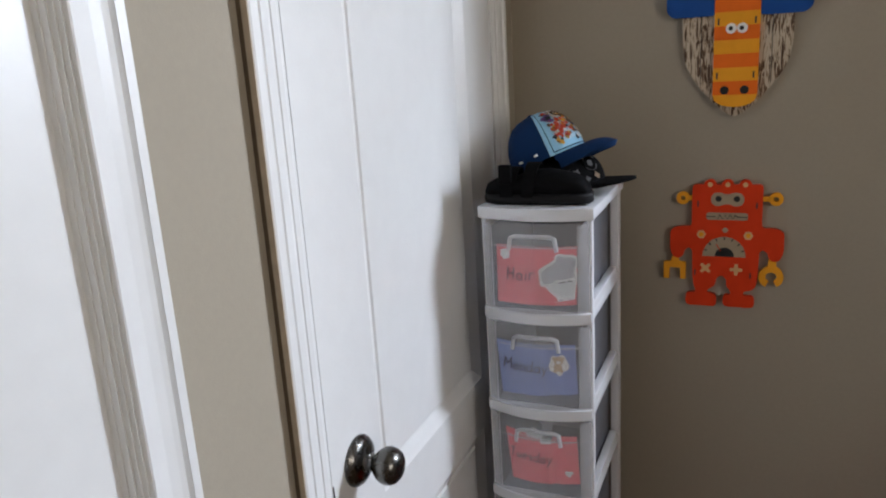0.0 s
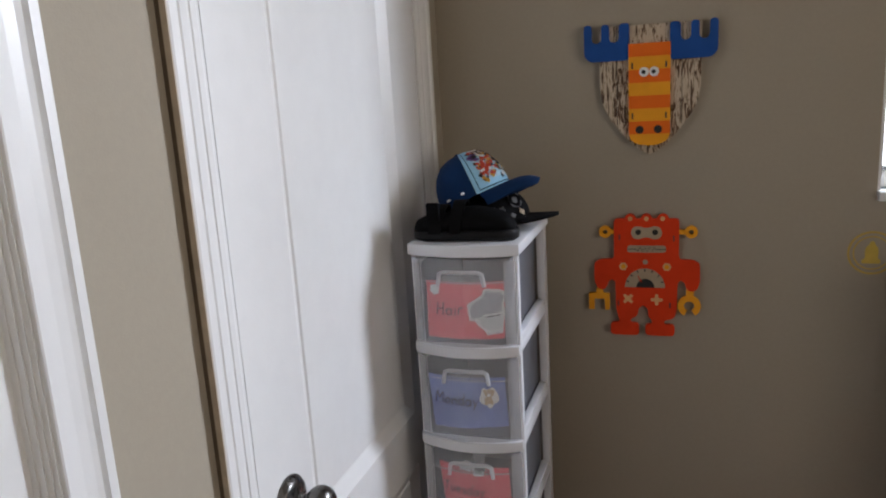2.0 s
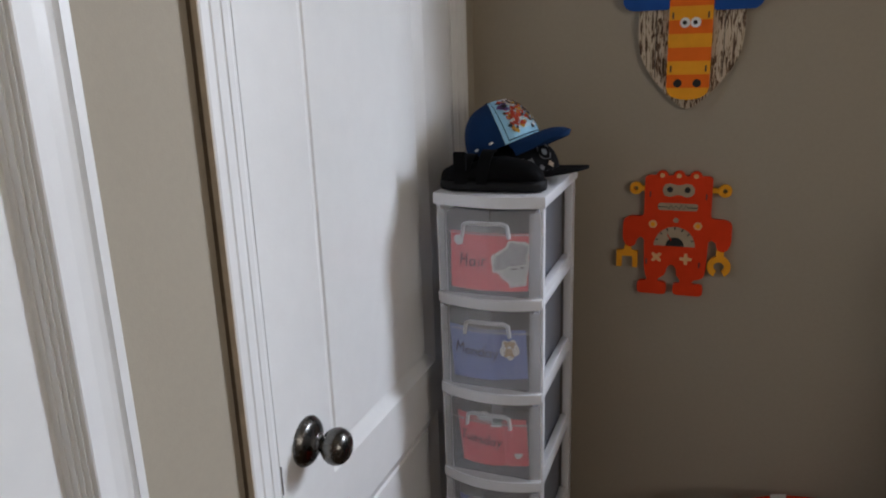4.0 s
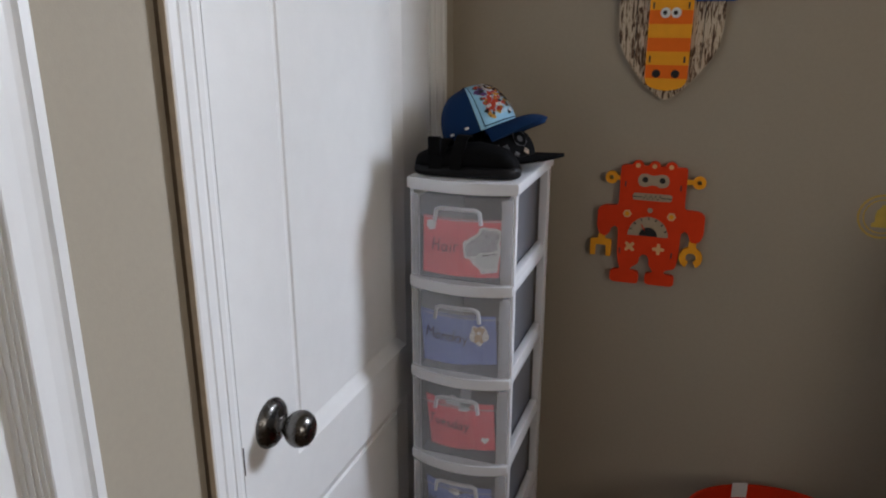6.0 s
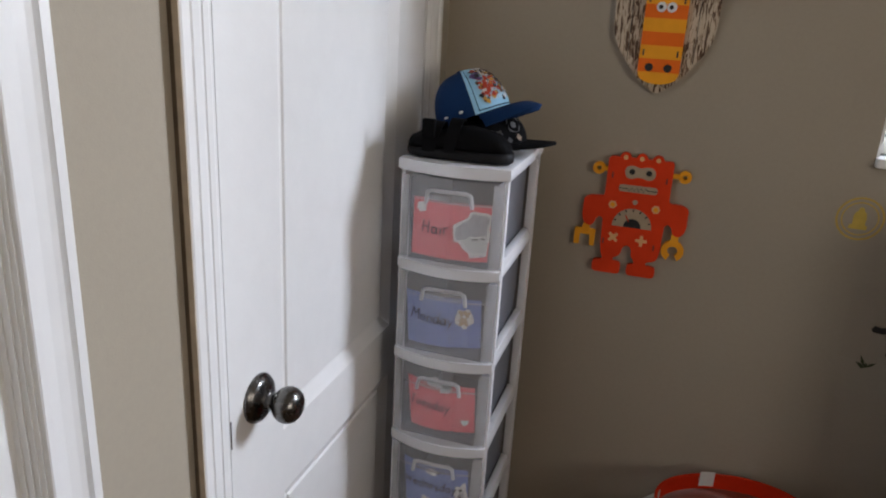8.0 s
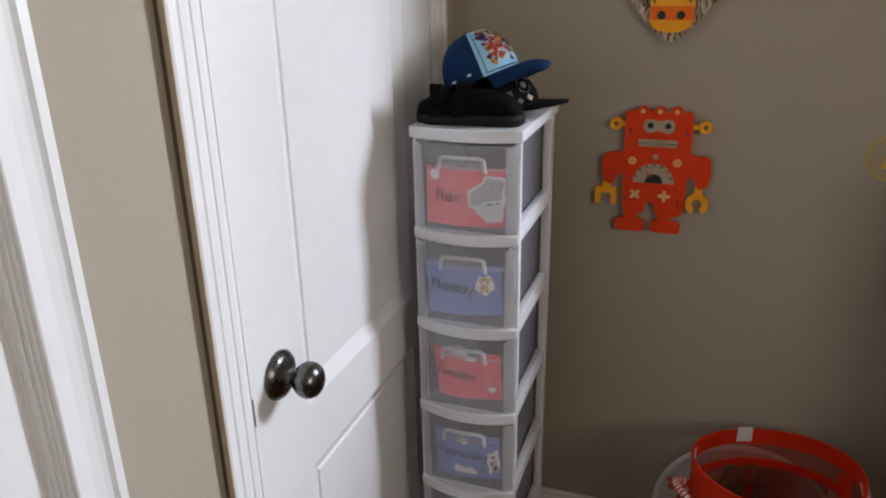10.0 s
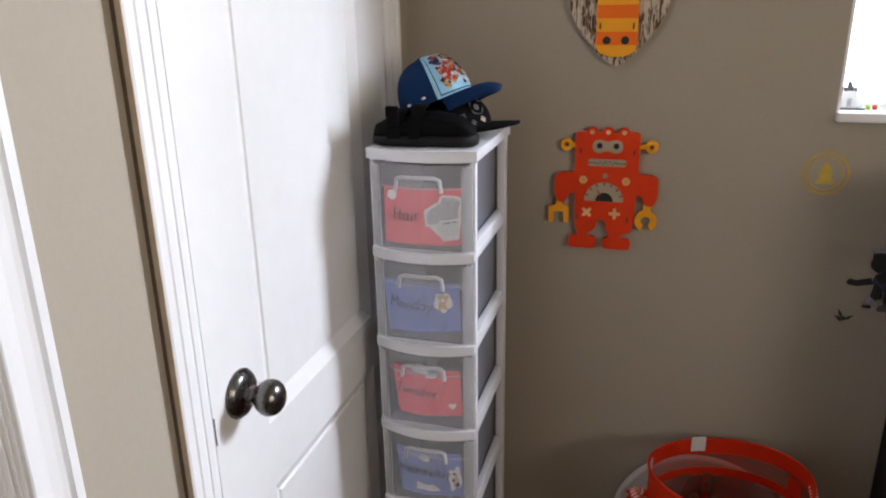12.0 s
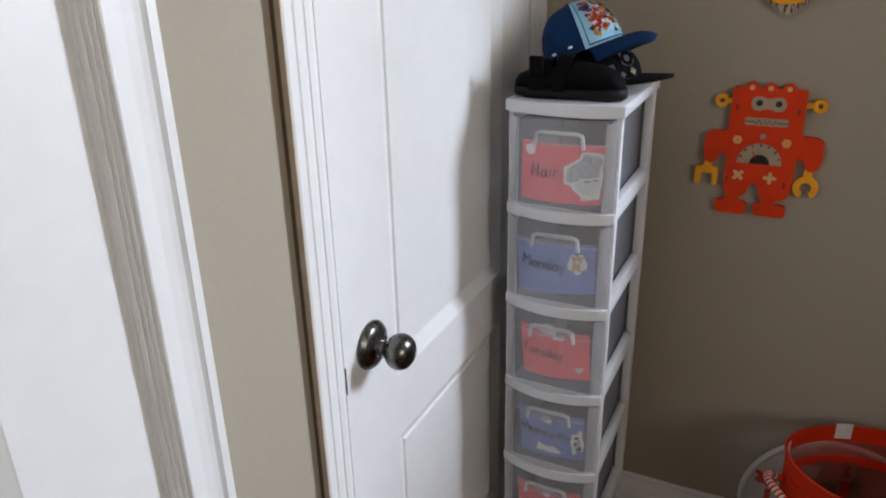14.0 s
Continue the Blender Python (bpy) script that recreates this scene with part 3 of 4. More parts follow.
def sticker(c, pts, mat, name="sticker", back=0.0066, label=""):
    bm = bmesh.new()
    lo, hi = [bm.verts.new(on_front(x, z, back)) for x, z in pts], [bm.verts.new(on_front(x, z, back + 0.0003)) for x, z in pts]
    for i in range(len(pts)):
        j = (i + 1) % len(pts)
        bm.faces.new((lo[i], lo[j], hi[j], hi[i]))
    mid = (sum(x for x, z in pts) / len(pts), sum(z for x, z in pts) / len(pts))
    for loop, off in ((lo, back), (hi, back + 0.0003)):
        m = bm.verts.new(on_front(*mid, off))
        for i in range(len(pts)):
            bm.faces.new((m, loop[i], loop[(i + 1) % len(pts)]))
    return part(name, bm, mat, c, label)


def arc(cx, cy, rx, ry, a0, a1, k=10):
    return [(cx + rx * math.cos(radians(a0 + (a1 - a0) * j / k)), cy + ry * math.sin(radians(a0 + (a1 - a0) * j / k))) for j in range(k + 1)]


# pencil strokes of each handwritten letter: its width, then its lines; a small letter is 0.55 high, a capital 1.0
BOWL = arc(0.22, 0.27, 0.20, 0.27, 40, 385, 14)
LETTERS = {
    "H": (0.62, [[(0.04, 1.0), (0.02, 0.0)], [(0.50, 1.02), (0.52, -0.02)], [(0.02, 0.48), (0.52, 0.52)]]),
    "M": (0.74, [[(0.02, 0.0), (0.08, 0.92), (0.34, 0.36), (0.58, 0.95), (0.66, 0.0)]]),
    "T": (0.56, [[(0.0, 0.94), (0.56, 0.98)], [(0.28, 0.96), (0.26, 0.0)]]),
    "W": (0.80, [[(0.0, 0.84), (0.16, 0.05), (0.36, 0.62), (0.54, 0.04), (0.76, 0.88)]]),
    "a": (0.50, [BOWL, [(0.43, 0.52), (0.43, 0.10), (0.50, 0.0)]]),
    "d": (0.50, [BOWL, [(0.43, 1.0), (0.43, 0.08), (0.49, 0.0)]]),
    "e": (0.46, [[(0.04, 0.28), (0.41, 0.32)] + arc(0.22, 0.28, 0.19, 0.27, 10, 315, 12)]),
    "i": (0.20, [[(0.09, 0.54), (0.09, 0.0)], [(0.09, 0.74), (0.10, 0.79)]]),
    "n": (0.46, [[(0.04, 0.55), (0.05, 0.0)], [(0.05, 0.32)] + arc(0.22, 0.36, 0.17, 0.18, 170, 0, 8) + [(0.41, 0.0)]]),
    "o": (0.46, [arc(0.22, 0.27, 0.19, 0.27, 80, 440, 14)]),
    "r": (0.36, [[(0.04, 0.54), (0.05, 0.0)], [(0.05, 0.34)] + arc(0.22, 0.38, 0.16, 0.15, 165, 40, 6)]),
    "s": (0.40, [arc(0.19, 0.40, 0.14, 0.13, 40, 250, 8) + arc(0.19, 0.13, 0.15, 0.14, 80, -150, 8)]),
    "u": (0.46, [[(0.04, 0.54)] + arc(0.21, 0.19, 0.17, 0.19, 180, 350, 8), [(0.39, 0.54), (0.40, 0.0)]]),
    "y": (0.46, [[(0.03, 0.54), (0.20, 0.05)], [(0.40, 0.56), (0.22, 0.06), (0.08, -0.36)]]),
}


def scribble(c, words, x, z, size, tilt=0.0, back=0.0052):
    """A word in thin pencil strokes, a little uneven, centred at (x, z) on a drawer's card."""
    rng = random.Random(len(words))
    gap = 0.12
    total = sum(LETTERS[ch][0] + gap for ch in words) - gap
    turn = Matrix.Rotation(radians(tilt), 2)
    pen = -total / 2
    bm = bmesh.new()
    for ch in words:
        wide, strokes = LETTERS[ch]
        rise, grow = rng.uniform(-0.05, 0.05), rng.uniform(0.93, 1.07)
        for line in strokes:
            fine = []
            for (ax, ay), (bx, by) in zip(line, line[1:]):
                fine += [(ax + (bx - ax) * j / 3, ay + (by - ay) * j / 3) for j in range(3)]
            fine.append(line[-1])
            path = []
            for u, v in fine:
                p = turn @ Vector(((pen + u * grow + 0.08 * v) * size, (v * grow + rise - 0.4) * size))
                path.append(on_front(x + p.x, z + p.y, back))
            tube(path, 0.0011, 5, bm=bm)
        pen += wide + gap
    return part("handwritten_word", bm, INK, c, "handwritten word in dark pencil")


def blob(cx, cz, r, wob, k, seed, rz=None):
    rng = random.Random(seed)
    ph = rng.random() * 6
    return [(cx + r * (1 + wob * math.sin(k * t + ph) + wob * 0.5 * math.sin((k + 2) * t + 2 * ph)) * math.cos(t), cz + (rz or r) * (1 + wob * math.sin(k * t + ph) + wob * 0.5 * math.sin((k + 2) * t + 2 * ph)) * math.sin(t)) for t in [6.28319 * j / 40 for j in range(40)]]


for i in range(6):
    drawer(i)
dz = PITCH
# first: pink, a word, a flower-shaped and a large pale sticker
c = card(0, [(0.084, 1.122), (0.229, 1.121), (0.226, 1.014), (0.082, 1.014)], PINK, 0.62)
c.location.x = -0.006
sticker(c, blob(0.101, 1.106, 0.0095, 0.09, 6, 2), STICK)
scribble(c, "Hair", 0.129, 1.070, 0.0245, -1)
cut = [(0.1917, 1.1072), (0.2006, 1.1098), (0.2083, 1.1077), (0.2213, 1.1072), (0.2301, 1.1016), (0.2316, 1.0916), (0.2264, 1.0797), (0.2290, 1.0657), (0.2254, 1.0448), (0.2239, 1.0251), (0.1954, 1.0216), (0.1938, 1.0296), (0.1814, 1.0393), (0.1747, 1.0497), (0.1658, 1.0497), (0.1638, 1.0653), (0.1627, 1.0805), (0.1695, 1.0849), (0.1824, 1.0932), (0.1902, 1.0977)]
sticker(c, rounded(cut, 0.003, 3), STICK, back=0.0064, label="pale cut-out sticker")
grey = [(0.1954, 1.1050), (0.2021, 1.1059), (0.2073, 1.1029), (0.2197, 1.1029), (0.2270, 1.0982), (0.2270, 1.0910), (0.2228, 1.0823), (0.2239, 1.0661), (0.2057, 1.0623), (0.1928, 1.0627), (0.1866, 1.0553), (0.1772, 1.0547), (0.1695, 1.0537), (0.1674, 1.0683), (0.1684, 1.0776), (0.1850, 1.0894), (0.1938, 1.0961)]
sticker(c, rounded(grey, 0.003, 3), STICKG, name="sticker_print", back=0.0058, label="grey upper shape on the sticker")
pale = [(0.1938, 1.0598), (0.2057, 1.0592), (0.2239, 1.0630), (0.2239, 1.0497), (0.2208, 1.0329), (0.2006, 1.0304), (0.1886, 1.0402), (0.1845, 1.0510)]
sticker(c, rounded(pale, 0.004, 3), PALEG, name="sticker_print", back=0.0058, label="pale lower shape on the sticker")
for sx, sz, m in ((0.2011, 1.0571, INK), (0.2062, 1.0577, INK), (0.2166, 1.0595, INK), (0.2011, 1.0254, STICKG), (0.2156, 1.0266, STICKG)):
    sticker(c, disc(sx, sz, 0.0034, 12, 0.0014), m, name="sticker_print", back=0.0050)
# second: blue
c = card(1, [(0.077, 0.939), (0.224, 0.938), (0.228, 0.841), (0.086, 0.835)], BLUE, 0.72)
c.location.x = -0.008
scribble(c, "Monday", 0.134, 0.894, 0.0225, -2)
sticker(c, blob(0.196, 0.901, 0.017, 0.10, 5, 11, 0.019), STICK)
for bx, bz, r in ((0.196, 0.909, 0.0085), (0.195, 0.896, 0.0075), (0.188, 0.914, 0.0030), (0.204, 0.913, 0.0030), (0.190, 0.889, 0.0032), (0.201, 0.889, 0.0032)):
    sticker(c, blob(bx, bz, r, 0.06, 4, 12), STICKT, name="sticker_print", back=0.0058)
sticker(c, blob(0.196, 0.906, 0.0035, 0.06, 4, 14, 0.0028), STICK, name="sticker_print", back=0.0052)
# third: pink, held with clear tape
c = card(2, [(0.080, 0.760), (0.217, 0.757), (0.222, 0.658), (0.092, 0.655)], PINK, 0.66)
scribble(c, "Tuesday", 0.131, 0.711, 0.0205, -3)
sticker(c, blob(0.138, 0.760, 0.015, 0.12, 5, 21, 0.011), STICK)
sticker(c, blob(0.161, 0.752, 0.013, 0.12, 5, 22, 0.012), STICK)
sticker(c, blob(0.163, 0.755, 0.007, 0.12, 5, 23, 0.007), STICKG, name="sticker_print", back=0.0058)
sticker(c, [(0.203 + 0.0075 * math.sin(t) ** 3, 0.681 + 0.0065 * (math.cos(t) - 0.35 * math.cos(2 * t) - 0.15 * math.cos(3 * t))) for t in [6.28319 * j / 24 for j in range(24)]], STICK, label="small white heart sticker")
sticker(c, [(0.155, 0.792), (0.176, 0.792), (0.174, 0.752), (0.156, 0.752)], TRAY, name="tape", back=0.0056, label="strip of clear tape")
# fourth: blue
c = card(3, [(0.080, 0.574), (0.216, 0.570), (0.222, 0.470), (0.090, 0.468)], BLUE, 0.68)
scribble(c, "Wednesday", 0.142, 0.526, 0.0200, -2)
sticker(c, blob(0.145, 0.557, 0.012, 0.10, 4, 31, 0.008), STICK)
sticker(c, blob(0.140, 0.556, 0.004, 0.10, 4, 32, 0.004), STICKG, name="sticker_print", back=0.0058)
bone = [(0.128, 0.489), (0.124, 0.495), (0.130, 0.499), (0.136, 0.495), (0.152, 0.492), (0.160, 0.497), (0.168, 0.490), (0.178, 0.483), (0.168, 0.480), (0.152, 0.479), (0.136, 0.482), (0.128, 0.479), (0.123, 0.483)]
sticker(c, rounded(bone, 0.004), STICK, label="white bone-shaped sticker")
sticker(c, blob(0.206, 0.512, 0.013, 0.16, 4, 33, 0.026), STICK, back=0.0064)
sticker(c, blob(0.208, 0.506, 0.006, 0.16, 4, 34, 0.013), STICKG, name="sticker_print", back=0.0058)
sticker(c, blob(0.158, 0.557, 0.0035, 0.10, 4, 35, 0.003), INK, name="sticker_print", back=0.0058)
for bx, bz, r in ((0.205, 0.524, 0.0035), (0.211, 0.498, 0.0050), (0.203, 0.509, 0.0030)):
    sticker(c, blob(bx, bz, r, 0.14, 4, 36), INK, name="sticker_print", back=0.0052)
sticker(c, blob(0.164, 0.4885, 0.0055, 0.10, 4, 37, 0.0035), PALEG, name="sticker_print", back=0.0058)
# fifth and sixth
c = card(4, [(0.082, 0.386), (0.218, 0.383), (0.220, 0.283), (0.088, 0.282)], PINK, 0.6)
sticker(c, blob(0.150, 0.372, 0.010, 0.12, 5, 41, 0.007), STICK)
sticker(c, blob(0.203, 0.355, 0.009, 0.12, 5, 42, 0.012), STICK)
c = card(5, [(0.080, 0.199), (0.217, 0.197), (0.220, 0.098), (0.088, 0.096)], BLUE, 0.7)


# ---------------------------------------------------------------- hats and shoe on the tower
def crown(r, h, a0, a1, rows=10, cols=24, lift=0.0, squash=1.08, t0=0.0, t1=90.0):
    """Part of a cap's dome between two bearings; 0 is where the brim points."""
    grid = []
    for i in range(rows + 1):
        t = radians(t0 + (t1 - t0) * i / rows)
        grid.append([Vector((squash * (r + lift) * math.cos(t) ** 0.72 * math.cos(radians(a0 + (a1 - a0) * j / cols)), (r + lift) * math.cos(t) ** 0.72 * math.sin(radians(a0 + (a1 - a0) * j / cols)), (h + lift) * math.sin(t) ** 0.95)) for j in range(cols + 1)])
    bm = sheet(grid)
    bmesh.ops.remove_doubles(bm, verts=bm.verts, dist=1e-4)
    return bm


def brim(r, length, droop, curl, thick=0.003, half=62, square=0.55):
    grid = []
    for i in range(9):
        u = i / 8
        row = []
        for j in range(19):
            a = radians(-half + 2 * half * j / 18)
            reach = length * math.cos(a * 90 / half * 0.98) ** square * u if abs(a) < radians(half) else 0
            x, y = (1.08 * r + reach) * math.cos(a * (1 - 0.12 * u)), r * math.sin(a) * (1 - 0.02 * u)
            row.append(Vector((x, y, -droop * u ** 3 - curl * u * (y / r) ** 2)))
        grid.append(row)
    bm = sheet(grid)
    bmesh.ops.solidify(bm, geom=bm.faces[:], thickness=thick)
    return bm


cap = root("baseball_cap", (0.134, -0.237, 1.2475), label="child's blue baseball cap with pale printed front panel", category="cap")
cap.scale = (1.02, 1.02, 1.02)
cap.rotation_euler = (radians(3), radians(-25), radians(-19))
part("crown", crown(0.068, 0.089, 41, 306), CAPB, cap, smooth=60)
part("front_panel", crown(0.068, 0.089, -54, 41, lift=0.0006), CAPL, cap, "pale blue front panel with a colourful print", smooth=60)
part("peak", brim(0.068, 0.070, 0.020, 0.010, thick=0.011, half=50, square=0.20), CAPB, cap, smooth=50)
part("button", lathe([(0.0, 0.0), (0.0, 0.007), (0.003, 0.006), (0.005, 0.0)], 16), CAPB, cap).matrix_basis = pose(0, 0, 0.088, 0, -90, 0)
part("print_ground", crown(0.068, 0.089, -36, 31, lift=0.0011, t0=10, t1=66), CAPW, cap, "whitish ground of the print", smooth=60)
for t0, t1, a0, a1 in ((2.0, 3.2, -47, 38), (2.0, 74, -47.6, -46.2)):
    part("stitching", crown(0.068, 0.089, a0, a1, lift=0.0012, t0=t0, t1=t1), CAPB, cap, "fine blue stitching")
rng = random.Random(5)


def print_colour(a, t):
    """A purple badge to one side, red and white figures in the middle, dark and brown ones above and beyond."""
    if a < -20 and t > 36:
        return rng.choice((5, 5, 5, 3, 0)) if (a + 28) ** 2 + (t - 50) ** 2 < 90 else None
    if a < 4 and 14 < t < 46 and a > -34:
        return rng.choice((0, 0, 0, 0, 2, 4, 3))
    if t < 16:
        return rng.choice((4, 1, 2, None, None, 3))
    return rng.choice((3, 3, 1, 1, 1, 2, 3, 3, 4))


for k in range(230):
    a, t = radians(rng.uniform(-38, 30)), radians(rng.uniform(9, 63))
    r, h = 0.0695, 0.0908
    p = Vector((1.08 * r * math.cos(t) ** 0.72 * math.cos(a), r * math.cos(t) ** 0.72 * math.sin(a), h * math.sin(t) ** 0.95))
    nrm = Vector((math.cos(t) * math.cos(a) * 1.2, math.cos(t) * math.sin(a) * 1.2, math.sin(t))).normalized()
    hue = print_colour(math.degrees(a), math.degrees(t))
    if hue is None:
        continue
    bm = bmesh.new()
    s = rng.uniform(0.0018, 0.0056)
    f = bm.faces.new([bm.verts.new((x, z, 0)) for x, z in blob(0, 0, s, 0.18, 3, k)])
    bmesh.ops.solidify(bm, geom=[f], thickness=0.0008)
    part("print_patch", bm, PRINTS[hue], cap).matrix_basis = Matrix.Translation(p + nrm * 0.0002 * (k % 5)) @ nrm.to_track_quat("Z", "Y").to_matrix().to_4x4()
for a in (98, 72):
    t = radians(6)
    bm = box(-0.003, 0.003, -0.003, 0.003, -0.002, 0.002, 0.001)
    part("snap", bm, PRINTS[4], cap, "small white stud").matrix_basis = pose(1.08 * 0.071 * math.cos(radians(-a)), 0.071 * math.sin(radians(-a)), 0.013)

cap2 = root("black_cap", (0.160, -0.226, TOP + 0.012), label="black flat-peaked cap with a grey emblem under another cap", category="cap")
cap2.rotation_euler = (0, radians(-9), radians(-12))
part("crown", crown(0.074, 0.062, 0, 360, cols=40), CAPK, cap2, smooth=60)
part("peak", brim(0.074, 0.064, 0.002, 0.006, thick=0.005), CAPK, cap2, smooth=50)
for k, (a, z, s, m) in enumerate(((-17, 0.036, 0.0165, EMBLEM), (-17, 0.036, 0.0150, CAPK), (-18, 0.035, 0.0065, EMBLEM), (-15, 0.011, 0.006, STICKT), (-32, 0.008, 0.005, EMBLEM), (-46, 0.022, 0.006, EMBLEM), (-58, 0.026, 0.004, EMBLEM))):
    t = math.asin(min(0.95, z / 0.062))
    p = Vector((1.09 * 0.0752 * math.cos(t) ** 0.72 * math.cos(radians(a)), 0.0752 * math.cos(t) ** 0.72 * math.sin(radians(a)), z))
    nrm = Vector((math.cos(radians(a)), math.sin(radians(a)), 0.45)).normalized()
    bm = bmesh.new()
    f = bm.faces.new([bm.verts.new((x, y, 0)) for x, y in blob(0, 0, s, 0.05 if k < 3 else 0.2, 4, k)])
    bmesh.ops.solidify(bm, geom=[f], thickness=0.0012)
    part("emblem", bm, m, cap2).matrix_basis = Matrix.Translation(p + nrm * 0.0006 * min(k, 3)) @ nrm.to_track_quat("Z", "Y").to_matrix().to_4x4()


def loft(sections, k=20):
    """Closed rounded sections along x: (x, half width, bottom, top, roundness)."""
    bm = bmesh.new()
    rows = []
    for x, w, z0, z1, e in sections:
        row = []
        for j in range(k):
            a = 6.28319 * j / k
            c, s = math.cos(a), math.sin(a)
            row.append(bm.verts.new((x, w * math.copysign(abs(c) ** e, c), (z0 + z1) / 2 + (z1 - z0) / 2 * math.copysign(abs(s) ** e, s))))
        rows.append(row)
    for a, b in zip(rows, rows[1:]):
        for j in range(k):
            bm.faces.new((a[j], a[(j + 1) % k], b[(j + 1) % k], b[j]))
    bm.faces.new(rows[0][::-1])
    bm.faces.new(rows[-1])
    return bm


shoe = root("shoe", (0.144, -0.350, TOP), label="child's black strapped shoe with a rubber sole", category="shoe")
shoe.rotation_euler = (0, 0, radians(3))
part("sole", loft([(-0.098, 0.012, 0.006, 0.018, 0.7), (-0.092, 0.026, 0.002, 0.021, 0.6), (-0.07, 0.036, 0, 0.022, 0.5), (-0.03, 0.037, 0, 0.022, 0.5), (0.02, 0.033, 0, 0.022, 0.5), (0.07, 0.033, 0, 0.023, 0.5), (0.09, 0.026, 0, 0.023, 0.6), (0.097, 0.012, 0.003, 0.021, 0.7)]), RUBBER, shoe, "black rubber sole", smooth=60)
part("upper", loft([(-0.097, 0.010, 0.012, 0.028, 0.9), (-0.091, 0.024, 0.012, 0.038, 0.9), (-0.075, 0.033, 0.012, 0.046, 0.9), (-0.045, 0.034, 0.012, 0.047, 0.8), (-0.01, 0.032, 0.012, 0.060, 0.8), (0.02, 0.031, 0.012, 0.062, 0.8), (0.05, 0.031, 0.012, 0.057, 0.85), (0.070, 0.029, 0.012, 0.052, 0.9), (0.084, 0.023, 0.012, 0.042, 0.9), (0.093, 0.013, 0.014, 0.030, 0.9)]), SHOE, shoe, smooth=60)
for x, z, w in ((-0.052, 0.066, 0.024), (-0.014, 0.074, 0.020)):
    bm = bmesh.new()
    rows = []
    for j in range(15):
        a = radians(180 * j / 14)
        rows.append([Vector((x + d + 0.010 * math.sin(a) * (1 if d > 0 else 0.6), -0.036 * math.cos(a), 0.016 + (z - 0.016) * math.sin(a) ** 0.8)) for d in (-w / 2, w / 2)])
    bm.free()
    part("strap", sheet(rows, 0.003), SHOE, shoe, smooth=60)
part("strap_end", box(-0.064, -0.040, -0.040, -0.030, 0.040, 0.074, 0.003), SHOE, shoe)


# ---------------------------------------------------------------- wooden wall decorations
def board(name, pts, mat, parent, y0=-0.004, y1=-0.014, label="", bev=0.0012):
    bm = prism(pts, "y", y0, y1)
    front = [e for e in bm.edges if abs(e.verts[0].co.y - y1) < 1e-6 and abs(e.verts[1].co.y - y1) < 1e-6]
    bmesh.ops.bevel(bm, geom=front, offset=bev, segments=2, affect="EDGES", profile=0.5)
    return part(name, bm, mat, parent, label)


def flat(name, pts, mat, parent, y=-0.014, t=0.0009, label=""):
    return part(name, prism(pts, "y", y + 0.0002, y - t), mat, parent, label)


def rect(x0, x1, z0, z1):
    return [(x0, z0), (x1, z0), (x1, z1), (x0, z1)]


RX, RZ = 0.449, 1.000
robot = root("robot_wall_plaque", (RX, 0, RZ), label="red painted wooden robot plaque with yellow grippers", category="wall decoration")
half = [(0.068, 0.163), (0.068, 0.080), (0.070, 0.073), (0.098, 0.072), (0.111, 0.064), (0.1115, 0.022), (0.104, 0.004), (0.090, 0.002), (0.083, 0.010), (0.079, 0.026), (0.066, 0.026), (0.064, -0.040), (0.060, -0.060), (0.037, -0.066)]
left = [(-x - 0.001, z) for x, z in half]
legs = [(0.037, -0.074), (0.060, -0.075), (0.060, -0.101), (-0.002 + 0.0, -0.101), (-0.002, -0.075), (0.013, -0.074), (0.013, -0.066), (0.004, -0.058), (0.002, -0.033),
        (-0.016, -0.033), (-0.018, -0.056), (-0.035, -0.066), (-0.035, -0.072), (-0.016, -0.074), (-0.015, -0.102), (-0.078, -0.102), (-0.078, -0.074), (-0.058, -0.072), (-0.058, -0.066)]
outline = rounded(half + legs + [p for p in left[::-1][1:]], 0.009, 4)
body = board("body", outline, RED, robot)
for x in (-0.034, 0.0, 0.034):
    board("knob_bump", disc(x, 0.161, 0.0125, 20), RED, robot, y0=-0.0045, y1=-0.0135)
    flat("rivet", disc(x, 0.163, 0.005, 14), CREAM, robot)
mask = [(-0.033, 0.132), (-0.028, 0.120), (-0.016, 0.117), (-0.006, 0.122), (0.006, 0.122), (0.016, 0.117), (0.029, 0.120), (0.034, 0.132), (0.028, 0.145), (0.015, 0.147), (0.004, 0.143), (-0.004, 0.143), (-0.015, 0.147), (-0.028, 0.145)]
flat("eye_mask", rounded(mask, 0.006), GREYP, robot)
for x in (-0.017, 0.0185):
    flat("pupil", disc(x, 0.1335, 0.0062, 18), BLACK, robot, y=-0.0148)
flat("mouth", rounded(rect(-0.040, 0.041, 0.0885, 0.1040), 0.006), GREYP, robot)
zig = [(-0.041, 0.096), (-0.021, 0.0955)] + [(-0.018 + 0.005 * j, 0.0955 + (0.0045 if j % 2 else -0.0045)) for j in range(8)] + [(0.020, 0.0955), (0.041, 0.0955)]
part("zigzag_teeth", tube([(x, -0.0152, z) for x, z in zig], 0.0009, 5), BLACK, robot)
flat("button", disc(-0.002, 0.067, 0.006, 6), GREYP, robot)
for x in (-0.049, 0.043):
    flat("bolt", disc(x, 0.0565, 0.0095, 6), CREAM, robot)
    flat("bolt_centre", disc(x, 0.0565, 0.005, 12), YELLOW, robot, y=-0.0148)
flat("dial", disc(-0.003, 0.0095, 0.0425, 26, 0.043, 0, 180), GREYP, robot)
flat("dial_hub", disc(-0.002, 0.0098, 0.019, 18, 0.0195, 0, 180), BLACK, robot, y=-0.0148)
